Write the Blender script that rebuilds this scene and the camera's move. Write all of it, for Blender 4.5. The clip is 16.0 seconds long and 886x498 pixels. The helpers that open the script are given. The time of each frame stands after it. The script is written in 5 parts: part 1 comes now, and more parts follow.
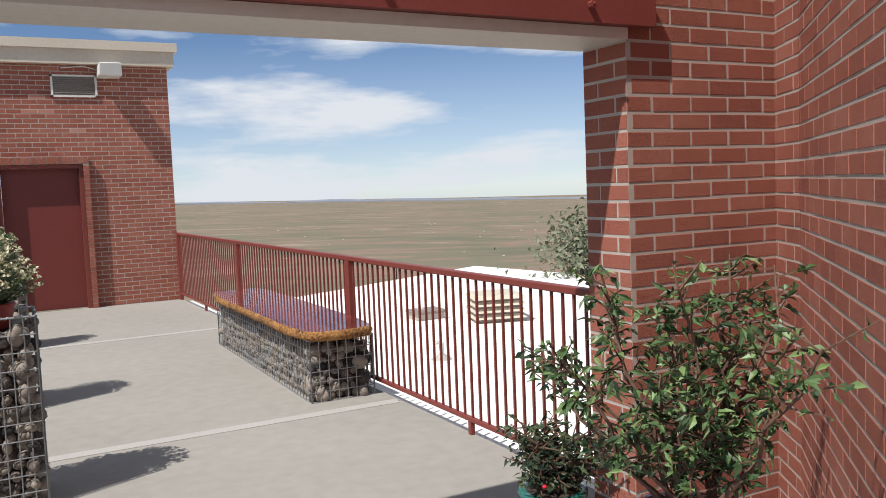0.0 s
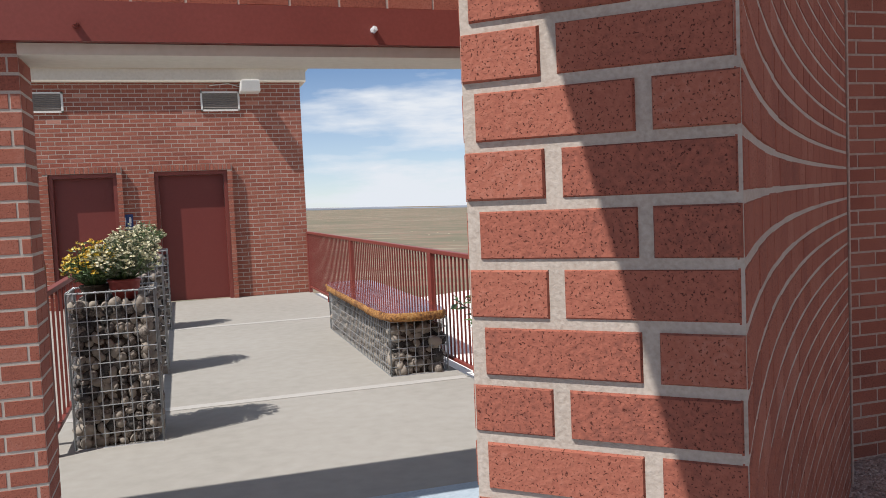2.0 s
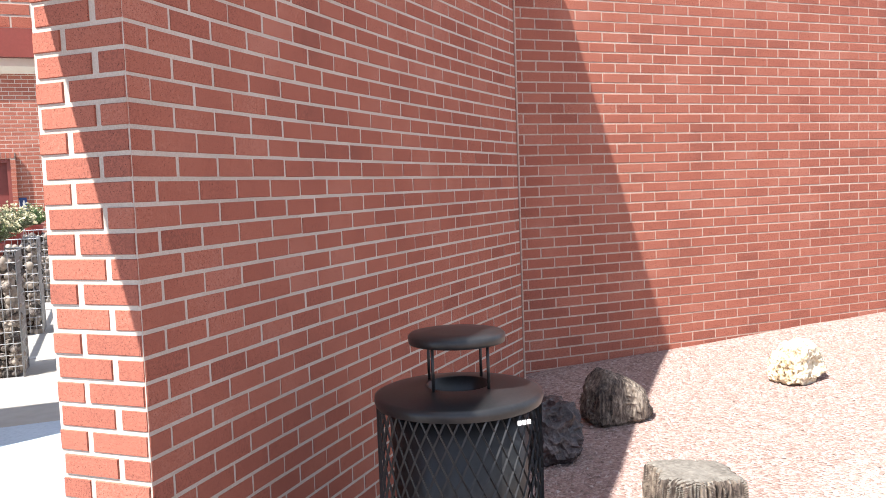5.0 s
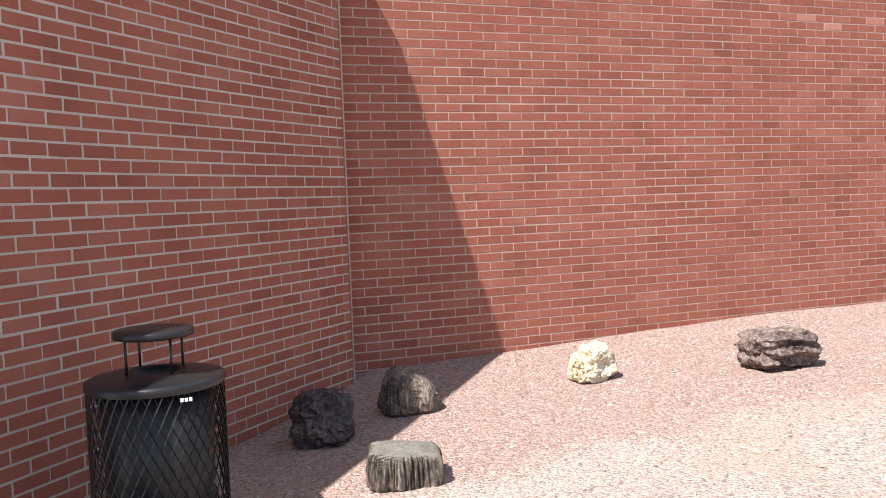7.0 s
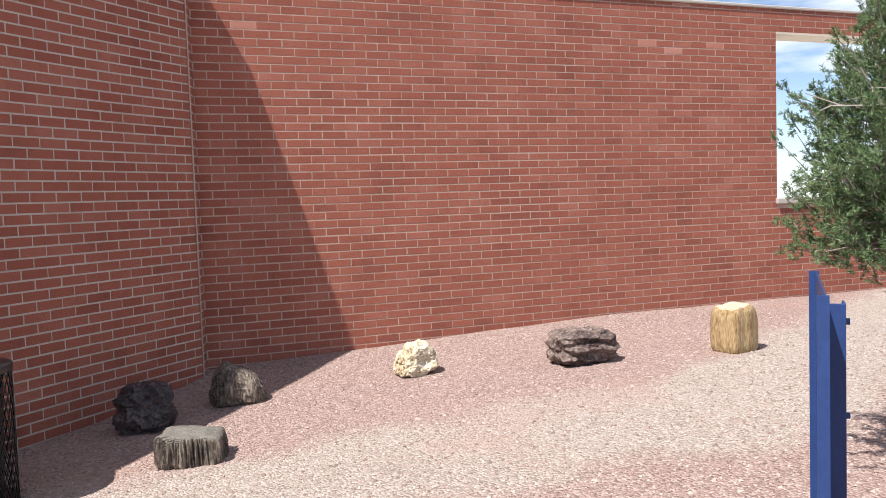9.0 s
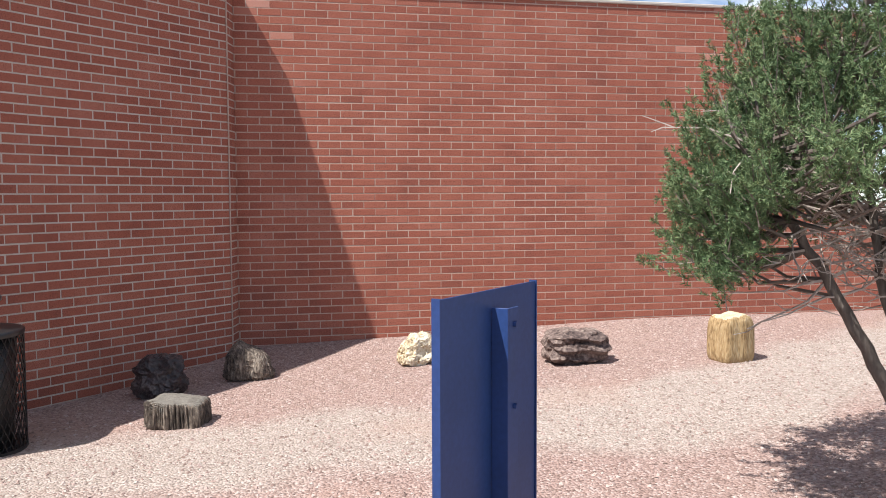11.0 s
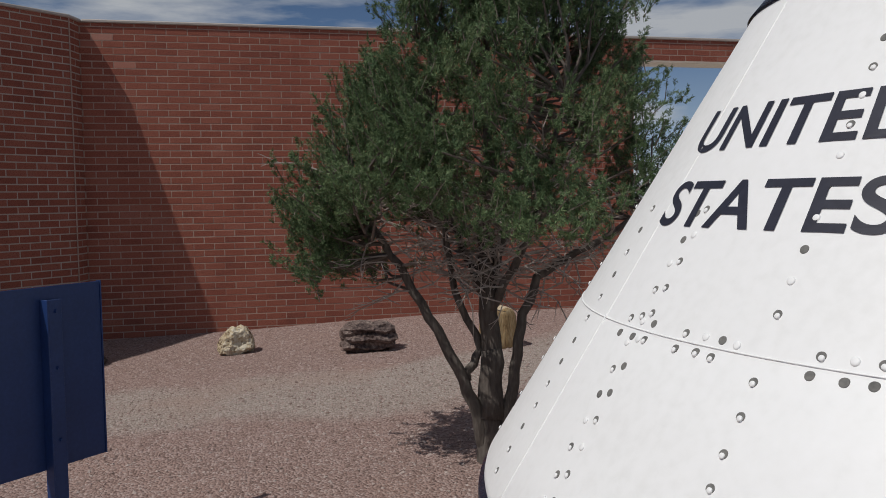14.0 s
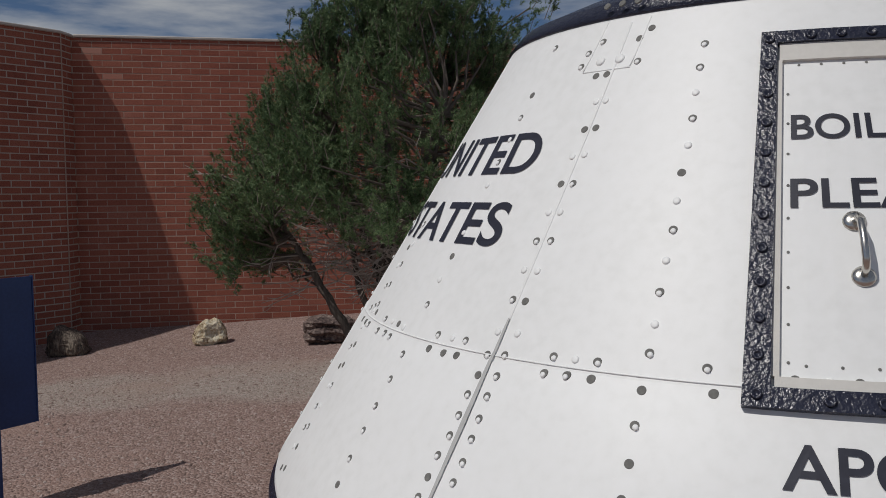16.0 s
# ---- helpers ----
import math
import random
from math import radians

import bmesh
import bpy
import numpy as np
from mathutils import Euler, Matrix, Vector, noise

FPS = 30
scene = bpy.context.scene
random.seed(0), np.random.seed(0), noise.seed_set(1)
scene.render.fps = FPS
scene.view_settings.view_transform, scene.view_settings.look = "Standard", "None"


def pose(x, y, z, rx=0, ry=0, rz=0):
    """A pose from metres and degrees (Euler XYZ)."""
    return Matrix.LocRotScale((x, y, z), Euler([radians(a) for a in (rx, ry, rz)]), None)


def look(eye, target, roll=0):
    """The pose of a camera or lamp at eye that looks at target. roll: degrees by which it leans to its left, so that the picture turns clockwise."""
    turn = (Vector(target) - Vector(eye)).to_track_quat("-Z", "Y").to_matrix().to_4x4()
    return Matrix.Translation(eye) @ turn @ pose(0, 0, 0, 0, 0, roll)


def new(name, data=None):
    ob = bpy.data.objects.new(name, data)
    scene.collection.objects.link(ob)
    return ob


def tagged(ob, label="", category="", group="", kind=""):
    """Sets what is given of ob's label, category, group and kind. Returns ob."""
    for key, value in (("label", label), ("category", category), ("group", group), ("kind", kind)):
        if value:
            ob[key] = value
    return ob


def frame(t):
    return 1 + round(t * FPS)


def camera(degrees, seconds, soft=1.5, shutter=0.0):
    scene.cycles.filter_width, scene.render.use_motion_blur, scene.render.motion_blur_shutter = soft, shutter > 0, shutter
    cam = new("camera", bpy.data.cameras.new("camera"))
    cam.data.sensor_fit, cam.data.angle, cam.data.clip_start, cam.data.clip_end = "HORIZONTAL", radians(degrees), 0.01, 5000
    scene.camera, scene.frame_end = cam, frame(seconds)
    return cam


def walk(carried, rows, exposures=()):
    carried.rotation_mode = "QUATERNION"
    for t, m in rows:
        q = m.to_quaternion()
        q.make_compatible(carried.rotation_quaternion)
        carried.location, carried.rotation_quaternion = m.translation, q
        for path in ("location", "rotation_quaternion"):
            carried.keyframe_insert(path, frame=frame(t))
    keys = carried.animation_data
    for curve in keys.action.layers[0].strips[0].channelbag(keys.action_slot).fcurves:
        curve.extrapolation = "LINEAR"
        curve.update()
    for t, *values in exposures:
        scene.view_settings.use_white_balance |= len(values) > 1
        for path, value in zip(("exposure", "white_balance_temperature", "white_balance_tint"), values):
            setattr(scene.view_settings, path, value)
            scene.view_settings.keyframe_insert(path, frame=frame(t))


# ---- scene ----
cam = camera(56.1, 16.0, soft=0.9)
PATH = [
    (0, (0.634, -0.491, 1.574), (1.561, 1.275, 1.425), -2.3),
    (0.5, (0.649, -0.741, 1.566), (1.465, 1.08, 1.426), -2.4),
    (1, (0.694, -1.004, 1.544), (1.431, 0.85, 1.414), -2.3),
    (1.5, (0.824, -1.255, 1.52), (1.489, 0.627, 1.397), -2.3),
    (2, (0.932, -1.452, 1.501), (1.528, 0.453, 1.379), -2.5),
    (2.1, (0.958, -1.487, 1.494), (1.55, 0.419, 1.37), -2.5),
    (2.5, (1.021, -1.696, 1.474), (1.66, 0.196, 1.354), -2.3),
    (3, (1.112, -1.958, 1.441), (1.761, -0.07, 1.321), -2.2),
    (3.5, (1.139, -2.228, 1.439), (1.801, -0.345, 1.318), -2.1),
    (4, (1.137, -2.513, 1.399), (1.824, -0.639, 1.27), -2.1),
    (4.5, (1.232, -2.796, 1.376), (1.952, -0.935, 1.235), -2.2),
    (5, (1.398, -3.046, 1.369), (2.148, -1.197, 1.222), -2.1),
    (5.2, (1.481, -3.099, 1.372), (2.233, -1.252, 1.225), -2.3),
    (7.3, (2.505, -4.301, 1.388), (3.197, -2.428, 1.268), -2.0),
    (7.5, (2.577, -4.401, 1.398), (3.275, -2.531, 1.274), -1.9),
    (8, (2.816, -4.631, 1.398), (3.54, -2.771, 1.27), -1.9),
    (8.5, (3.027, -4.844, 1.417), (3.762, -2.988, 1.293), -1.9),
    (9, (3.231, -5.105, 1.433), (3.956, -3.245, 1.312), -1.9),
    (9.2, (3.317, -5.194, 1.431), (4.035, -3.331, 1.31), -1.9),
    (11.3, (4.317, -5.937, 1.475), (4.626, -3.965, 1.35), -0.8),
    (11.5, (4.426, -6.059, 1.488), (4.693, -4.081, 1.364), -1.2),
    (12, (4.686, -6.273, 1.491), (4.974, -4.298, 1.364), -1.1),
    (12.5, (4.939, -6.451, 1.512), (5.309, -4.49, 1.382), -0.9),
    (13, (5.167, -6.684, 1.532), (5.535, -4.723, 1.401), -0.9),
    (13.5, (5.383, -6.865, 1.532), (5.801, -4.914, 1.398), -0.7),
    (13.8, (5.49, -6.983, 1.537), (5.914, -5.033, 1.408), -0.8),
    (14, (5.564, -7.072, 1.543), (5.985, -5.121, 1.415), -0.7),
    (14.2, (5.637, -7.154, 1.554), (6.069, -5.207, 1.412), -0.6),
    (14.5, (5.758, -7.272, 1.558), (6.171, -5.32, 1.424), -0.6),
    (15, (5.925, -7.42, 1.545), (6.342, -5.468, 1.406), -0.6),
    (15.5, (6.053, -7.558, 1.57), (6.445, -5.601, 1.434), -0.6),
    (16, (6.165, -7.746, 1.592), (6.512, -5.78, 1.459), -0.5),
]
EXPOSURES = [(0.0, 0.05), (1.0, 0.1), (1.5, 0.0), (2.0, 0.12), (2.5, 0.74), (3.0, 1.15), (3.5, 1.36), (4.5, 1.46), (5.0, 1.55), (7.5, 0.9), (9.0, 0.72), (11.5, 0.78), (12.0, 0.84), (12.5, 0.7), (13.0, 0.33), (13.5, -0.38), (14.0, -0.93), (14.6, -1.16), (15.5, -1.17), (16.0, -1.21)]
walk(cam, [(t, look(eye, target, roll)) for t, eye, target, roll in PATH], EXPOSURES)

# ---- light ----
SUN_WAY = Vector((2.47, 1.07, -3.95)).normalized()
world = bpy.data.worlds.new("world")
scene.world = world
world.use_nodes = True
wn = world.node_tree
sky = wn.nodes.new("ShaderNodeTexSky")
sky.sky_type, sky.sun_disc = "NISHITA", False
sky.sun_elevation = math.asin(-SUN_WAY.z)
sky.sun_rotation = math.atan2(-SUN_WAY.x, -SUN_WAY.y)
sky.altitude, sky.dust_density, sky.air_density, sky.ozone_density = 1700, 0.05, 0.8, 4.0
bg = wn.nodes["Background"]
bg.inputs["Strength"].default_value = 0.095


def wnode(kind, **vals):
    n = wn.nodes.new(kind)
    for k, v in vals.items():
        n.inputs[k].default_value = v
    return n


# thin clouds in layered streaks, drawn over the upward directions
wcoord = wn.nodes.new("ShaderNodeTexCoord")
wsep = wn.nodes.new("ShaderNodeSeparateXYZ")
wn.links.new(wcoord.outputs["Generated"], wsep.inputs[0])
wmap = wn.nodes.new("ShaderNodeMapping")
wmap.inputs["Scale"].default_value = (2.2, 2.2, 11.0)
wmap.inputs["Location"].default_value = (0.35, 0.1, 0.18)
wn.links.new(wcoord.outputs["Generated"], wmap.inputs[0])
wnoise = wnode("ShaderNodeTexNoise", Scale=1.5, Detail=8.0, Roughness=0.55)
wn.links.new(wmap.outputs[0], wnoise.inputs["Vector"])
wramp = wn.nodes.new("ShaderNodeValToRGB")
wramp.color_ramp.elements[0].position, wramp.color_ramp.elements[1].position = 0.45, 0.62
wn.links.new(wnoise.outputs["Fac"], wramp.inputs[0])
wmix = wn.nodes.new("ShaderNodeMix")
wmix.data_type = "RGBA"
wmix.inputs["B"].default_value = (7.6, 8.0, 8.6, 1)
whaze = wn.nodes.new("ShaderNodeMapRange")
for key, value in (("From Min", 0.17), ("From Max", 0.0), ("To Min", 0.0), ("To Max", 0.45)):
    whaze.inputs[key].default_value = value
wn.links.new(wsep.outputs[2], whaze.inputs["Value"])
wtop = wn.nodes.new("ShaderNodeMath")
wtop.operation = "MAXIMUM"
wn.links.new(wramp.outputs[0], wtop.inputs[0])
wn.links.new(whaze.outputs[0], wtop.inputs[1])
wn.links.new(wtop.outputs[0], wmix.inputs["Factor"])
wn.links.new(sky.outputs[0], wmix.inputs["A"])
wn.links.new(wmix.outputs["Result"], bg.inputs["Color"])

sun = new("sun", bpy.data.lights.new("sun", "SUN"))
sun.data.energy, sun.data.angle, sun.data.color = 5.0, radians(0.55), (1.0, 0.965, 0.92)
sun.matrix_world = Matrix.Translation((0, 0, 30)) @ SUN_WAY.to_track_quat("-Z", "Y").to_matrix().to_4x4()


# ---- materials ----
def material(name, colors, rough=0.8, metal=0.0, scale=8.0, fine=60.0, bump=0.3, bump_scale=None, island=0.0, objrand=0.0, spec=0.5, stretch=(1, 1, 1), depth=0.01, coat=0.0, pits=False, lo=0.28, hi=0.72):
    """Two scales of colour noise, a bump and optional variation per island or per object."""
    m = bpy.data.materials.new(name)
    m.use_nodes = True
    nt = m.node_tree
    b = nt.nodes["Principled BSDF"]
    b.inputs["Roughness"].default_value, b.inputs["Metallic"].default_value = rough, metal
    b.inputs["Specular IOR Level"].default_value = spec
    b.inputs["Coat Weight"].default_value = coat
    co = nt.nodes.new("ShaderNodeNewGeometry")
    mp = nt.nodes.new("ShaderNodeMapping")
    mp.inputs["Scale"].default_value = stretch
    nt.links.new(co.outputs["Position"], mp.inputs[0])
    big = nt.nodes.new("ShaderNodeTexNoise")
    big.inputs["Scale"].default_value, big.inputs["Detail"].default_value = scale, 5.0
    small = nt.nodes.new("ShaderNodeTexNoise")
    small.inputs["Scale"].default_value, small.inputs["Detail"].default_value = fine, 4.0
    for n in (big, small):
        nt.links.new(mp.outputs[0], n.inputs["Vector"])
    fac = nt.nodes.new("ShaderNodeMath")
    fac.operation = "MULTIPLY_ADD"
    nt.links.new(small.outputs["Fac"], fac.inputs[0])
    fac.inputs[1].default_value = 0.55
    sub = nt.nodes.new("ShaderNodeMath")
    sub.operation = "MULTIPLY"
    sub.inputs[1].default_value = 0.45
    nt.links.new(big.outputs["Fac"], sub.inputs[0])
    nt.links.new(sub.outputs[0], fac.inputs[2])
    val = fac.outputs[0]
    for amount, out in ((island, co.outputs["Random Per Island"]), (objrand, None)):
        if amount:
            if out is None:
                out = nt.nodes.new("ShaderNodeObjectInfo").outputs["Random"]
            a = nt.nodes.new("ShaderNodeMath")
            a.operation = "MULTIPLY_ADD"
            c = nt.nodes.new("ShaderNodeMath")
            c.operation = "SUBTRACT"
            nt.links.new(out, c.inputs[0])
            c.inputs[1].default_value = 0.5
            nt.links.new(c.outputs[0], a.inputs[0])
            a.inputs[1].default_value = amount
            nt.links.new(val, a.inputs[2])
            val = a.outputs[0]
    ramp = nt.nodes.new("ShaderNodeValToRGB")
    els = ramp.color_ramp.elements
    while len(els) < len(colors):
        els.new(0.5)
    for i, c in enumerate(colors):
        els[i].position = lo + (hi - lo) * i / max(1, len(colors) - 1)
        els[i].color = (*c, 1)
    nt.links.new(val, ramp.inputs[0])
    nt.links.new(ramp.outputs[0], b.inputs["Base Color"])
    hollow = None
    if pits:
        # small torn hollows of wire-cut clay
        pn = nt.nodes.new("ShaderNodeTexNoise")
        pn.inputs["Scale"].default_value, pn.inputs["Detail"].default_value = 360.0, 2.0
        nt.links.new(mp.outputs[0], pn.inputs["Vector"])
        pr = nt.nodes.new("ShaderNodeValToRGB")
        pr.color_ramp.elements[0].position, pr.color_ramp.elements[1].position = 0.61, 0.67
        nt.links.new(pn.outputs["Fac"], pr.inputs[0])
        mx = nt.nodes.new("ShaderNodeMix")
        mx.data_type = "RGBA"
        mx.inputs["B"].default_value = (0.09, 0.028, 0.02, 1)
        nt.links.new(pr.outputs[0], mx.inputs["Factor"])
        nt.links.new(ramp.outputs[0], mx.inputs["A"])
        nt.links.new(mx.outputs["Result"], b.inputs["Base Color"])
        hollow = nt.nodes.new("ShaderNodeMath")
        hollow.operation = "MULTIPLY_ADD"
        hollow.inputs[1].default_value = -1.6
        nt.links.new(pr.outputs[0], hollow.inputs[0])
        nt.links.new(small.outputs["Fac"], hollow.inputs[2])
    if bump:
        bp = nt.nodes.new("ShaderNodeBump")
        bp.inputs["Strength"].default_value, bp.inputs["Distance"].default_value = bump, depth
        if bump_scale:
            bn = nt.nodes.new("ShaderNodeTexNoise")
            bn.inputs["Scale"].default_value, bn.inputs["Detail"].default_value = bump_scale, 3.0
            nt.links.new(mp.outputs[0], bn.inputs["Vector"])
            nt.links.new(bn.outputs["Fac"], bp.inputs["Height"])
        else:
            nt.links.new(hollow.outputs[0] if hollow else small.outputs["Fac"], bp.inputs["Height"])
        nt.links.new(bp.outputs[0], b.inputs["Normal"])
    return m


BRICK_TONES = [(0.215, 0.075, 0.054), (0.3, 0.1, 0.068), (0.33, 0.117, 0.079), (0.38, 0.155, 0.113)]
M_BRICK = material("brick_clay", BRICK_TONES, 0.92, scale=3.0, fine=140, bump=0.5, island=0.24, objrand=0.0, depth=0.004, spec=0.2, pits=True)
M_BRICK_OB = material("brick_clay_piece", BRICK_TONES, 0.92, scale=3.0, fine=140, bump=0.5, objrand=0.24, depth=0.004, spec=0.2, pits=True)
M_BRICK_PALE = material("pale_brick", [(0.36, 0.14, 0.1), (0.42, 0.18, 0.13), (0.45, 0.24, 0.19)], 0.92, scale=3.0, fine=140, bump=0.5, island=0.4, depth=0.004, spec=0.2)
M_MORTAR = material("mortar", [(0.33, 0.275, 0.23), (0.43, 0.37, 0.32), (0.51, 0.445, 0.395)], 0.95, scale=4, fine=180, bump=0.4, depth=0.003, spec=0.2)
# darker copy of the mortar, with the far wall's joint shade in its colour
M_MORTAR_PINK = material("shade_darkened_mortar", [(0.28, 0.19, 0.15), (0.41, 0.3, 0.245), (0.5, 0.39, 0.33)], 0.95, scale=1.6, fine=60, bump=0.4, depth=0.003, spec=0.2)
M_CONCRETE = material("concrete", [(0.26, 0.245, 0.215), (0.315, 0.295, 0.265), (0.36, 0.34, 0.31)], 0.85, scale=0.7, fine=9, bump=0.06, depth=0.003, spec=0.3, lo=0.2, hi=0.8)
M_PAVING = material("blue_painted_concrete", [(0.3, 0.36, 0.41), (0.36, 0.42, 0.47), (0.4, 0.46, 0.51)], 0.8, scale=1.3, fine=45, bump=0.15, depth=0.003, spec=0.3, lo=0.35, hi=0.65)
M_JOINT = material("joint_filler", [(0.37, 0.35, 0.325), (0.43, 0.405, 0.38)], 0.9, scale=5, fine=60, bump=0.2, depth=0.003)
M_RED = material("red_brown_paint", [(0.165, 0.036, 0.027), (0.195, 0.042, 0.032), (0.22, 0.05, 0.039)], 0.45, scale=2.5, fine=70, bump=0.06, depth=0.002)
M_DOOR = material("door_paint", [(0.135, 0.022, 0.017), (0.15, 0.026, 0.02), (0.165, 0.03, 0.023)], 0.5, scale=1.5, fine=40, bump=0.05, depth=0.002)
M_BEIGE = material("beige_fascia", [(0.5, 0.43, 0.34), (0.56, 0.49, 0.4), (0.6, 0.53, 0.44)], 0.7, scale=1.2, fine=30, bump=0.1, depth=0.003)
M_COPING = material("coping_metal", [(0.42, 0.38, 0.34), (0.5, 0.46, 0.42)], 0.55, 0.2, scale=2, fine=40, bump=0.08, depth=0.003)
M_WIRE = material("galvanised_wire", [(0.32, 0.33, 0.34), (0.45, 0.46, 0.47)], 0.45, 0.8, scale=20, fine=200, bump=0.1, depth=0.001)
M_STONE = material("river_stone", [(0.03, 0.028, 0.028), (0.075, 0.068, 0.064), (0.13, 0.11, 0.1), (0.3, 0.26, 0.22)], 0.85, scale=9, fine=90, bump=0.35, objrand=0.75, island=0.5, depth=0.004, spec=0.3)
M_ROOF = material("white_membrane", [(0.78, 0.75, 0.7), (0.84, 0.82, 0.78), (0.87, 0.85, 0.82)], 0.7, scale=0.4, fine=6, bump=0.05)
M_WHITE = material("white_paint", [(0.81, 0.815, 0.8), (0.865, 0.87, 0.86), (0.89, 0.895, 0.89)], 0.5, scale=2.2, fine=35, bump=0.12, bump_scale=14, depth=0.006)
# grey for the shade in the capsule's open seam
M_GROOVE_SHADE = material("groove_shade_grey", [(0.42, 0.42, 0.41), (0.55, 0.55, 0.54)], 0.7, scale=9, fine=60, bump=0.2, depth=0.002)
M_NAVY = material("navy_paint", [(0.012, 0.014, 0.028), (0.02, 0.022, 0.04), (0.03, 0.033, 0.055)], 0.25, scale=6, fine=60, bump=0.55, bump_scale=110, depth=0.006)
M_LETTER = material("letter_paint", [(0.013, 0.014, 0.026), (0.02, 0.021, 0.036), (0.028, 0.03, 0.048)], 0.5, scale=6, fine=60, bump=0.05, depth=0.001)
# dark grey that paints the shade inside the capsule's bolt holes
M_HOLE = material("recess_shade_grey", [(0.1, 0.1, 0.095), (0.22, 0.215, 0.2)], 0.8, scale=20, fine=120, bump=0.2, depth=0.002)
M_CHROME = material("worn_chrome", [(0.55, 0.52, 0.47), (0.68, 0.66, 0.62)], 0.25, 1.0, scale=12, fine=90, bump=0.1, depth=0.001)
M_BLUE = material("blue_paint", [(0.010, 0.032, 0.115), (0.013, 0.04, 0.145), (0.018, 0.05, 0.175)], 0.5, scale=5, fine=70, bump=0.1, depth=0.002)
M_BLACK = material("black_coating", [(0.008, 0.008, 0.009), (0.014, 0.014, 0.015), (0.02, 0.02, 0.021)], 0.38, scale=6, fine=90, bump=0.1, depth=0.002)
M_BARK = material("bark", [(0.05, 0.04, 0.035), (0.105, 0.088, 0.075), (0.17, 0.15, 0.13)], 0.95, scale=14, fine=60, bump=0.9, depth=0.012, stretch=(1, 1, 0.25))
M_TWIG = material("dry_twig", [(0.1, 0.08, 0.065), (0.17, 0.14, 0.12)], 0.95, scale=14, fine=60, bump=0.3)
M_STEM = material("reddish_stem", [(0.07, 0.035, 0.022), (0.13, 0.07, 0.045), (0.17, 0.1, 0.06)], 0.8, scale=14, fine=60, bump=0.3)
M_DEAD = material("bleached_twig", [(0.26, 0.22, 0.19), (0.42, 0.37, 0.33)], 0.95, scale=14, fine=60, bump=0.3)
M_NEEDLE = material("conifer_needles", [(0.05, 0.092, 0.04), (0.09, 0.15, 0.065), (0.135, 0.2, 0.09), (0.195, 0.255, 0.12)], 0.6, scale=2.2, fine=25, bump=0.0, island=0.5, spec=0.25)
M_LEAF = material("leaf_green", [(0.03, 0.06, 0.02), (0.055, 0.105, 0.035), (0.085, 0.15, 0.05), (0.15, 0.23, 0.08)], 0.5, scale=6, fine=30, bump=0.1, island=0.6, depth=0.002)
M_LEAF_DARK = material("leaf_dark", [(0.02, 0.035, 0.018), (0.04, 0.065, 0.03), (0.07, 0.1, 0.04)], 0.55, scale=6, fine=30, bump=0.1, island=0.6, depth=0.002)
M_SAGE = material("sage_leaf", [(0.09, 0.1, 0.06), (0.15, 0.17, 0.1), (0.22, 0.24, 0.16)], 0.8, scale=3, fine=20, bump=0.0, island=0.6)
M_FLOWER = material("yellow_flower", [(0.55, 0.33, 0.02), (0.7, 0.5, 0.06), (0.75, 0.65, 0.25)], 0.7, scale=8, fine=30, bump=0.0, island=0.8)
M_FLOWER_PALE = material("pale_flower", [(0.45, 0.42, 0.25), (0.6, 0.57, 0.4), (0.72, 0.68, 0.5)], 0.7, scale=8, fine=30, bump=0.0, island=0.8)
M_BLOOM = material("red_bloom", [(0.5, 0.01, 0.02), (0.6, 0.02, 0.04)], 0.6, bump=0.0)
M_SOIL = material("potting_soil", [(0.03, 0.022, 0.016), (0.07, 0.05, 0.036)], 0.95, scale=30, fine=120, bump=0.8, depth=0.01)
M_POT_GREEN = material("green_glaze", [(0.01, 0.075, 0.065), (0.018, 0.12, 0.1), (0.03, 0.16, 0.13)], 0.2, scale=4, fine=30, bump=0.05, depth=0.003, coat=0.6)
M_POT_BLUE = material("blue_glaze", [(0.006, 0.022, 0.09), (0.012, 0.045, 0.18), (0.02, 0.065, 0.24)], 0.15, scale=4, fine=30, bump=0.05, depth=0.003, coat=0.8)
M_POT_RED = material("red_clay_pot", [(0.24, 0.035, 0.028), (0.32, 0.05, 0.04)], 0.55, scale=4, fine=40, bump=0.1, depth=0.003)
M_SLAB = material("polished_red_slab", [(0.03, 0.012, 0.014), (0.15, 0.034, 0.03), (0.24, 0.055, 0.042), (0.26, 0.065, 0.05)], 0.14, scale=1.6, fine=12, bump=0.03, depth=0.002, stretch=(2.2, 0.5, 1), coat=0.7, lo=0.36, hi=0.64)
M_RIND = material("orange_rind", [(0.07, 0.03, 0.015), (0.2, 0.085, 0.025), (0.36, 0.17, 0.045), (0.42, 0.24, 0.09)], 0.85, scale=9, fine=50, bump=0.8, depth=0.015, lo=0.36, hi=0.64)
M_LABEL = material("white_label", [(0.75, 0.75, 0.74), (0.8, 0.8, 0.79)], 0.6, bump=0.0)
M_VENT = material("vent_louvre", [(0.2, 0.17, 0.15), (0.3, 0.26, 0.23)], 0.6, scale=4, fine=30, bump=0.1)
M_VENT_FRAME = material("vent_frame_paint", [(0.6, 0.58, 0.54), (0.68, 0.66, 0.62)], 0.6, bump=0.05)
M_ROCK_TOP = material("grey_sawn_rock", [(0.09, 0.08, 0.068), (0.15, 0.135, 0.115), (0.2, 0.185, 0.16)], 0.9, scale=9, fine=60, bump=0.6, depth=0.008, lo=0.36, hi=0.64)
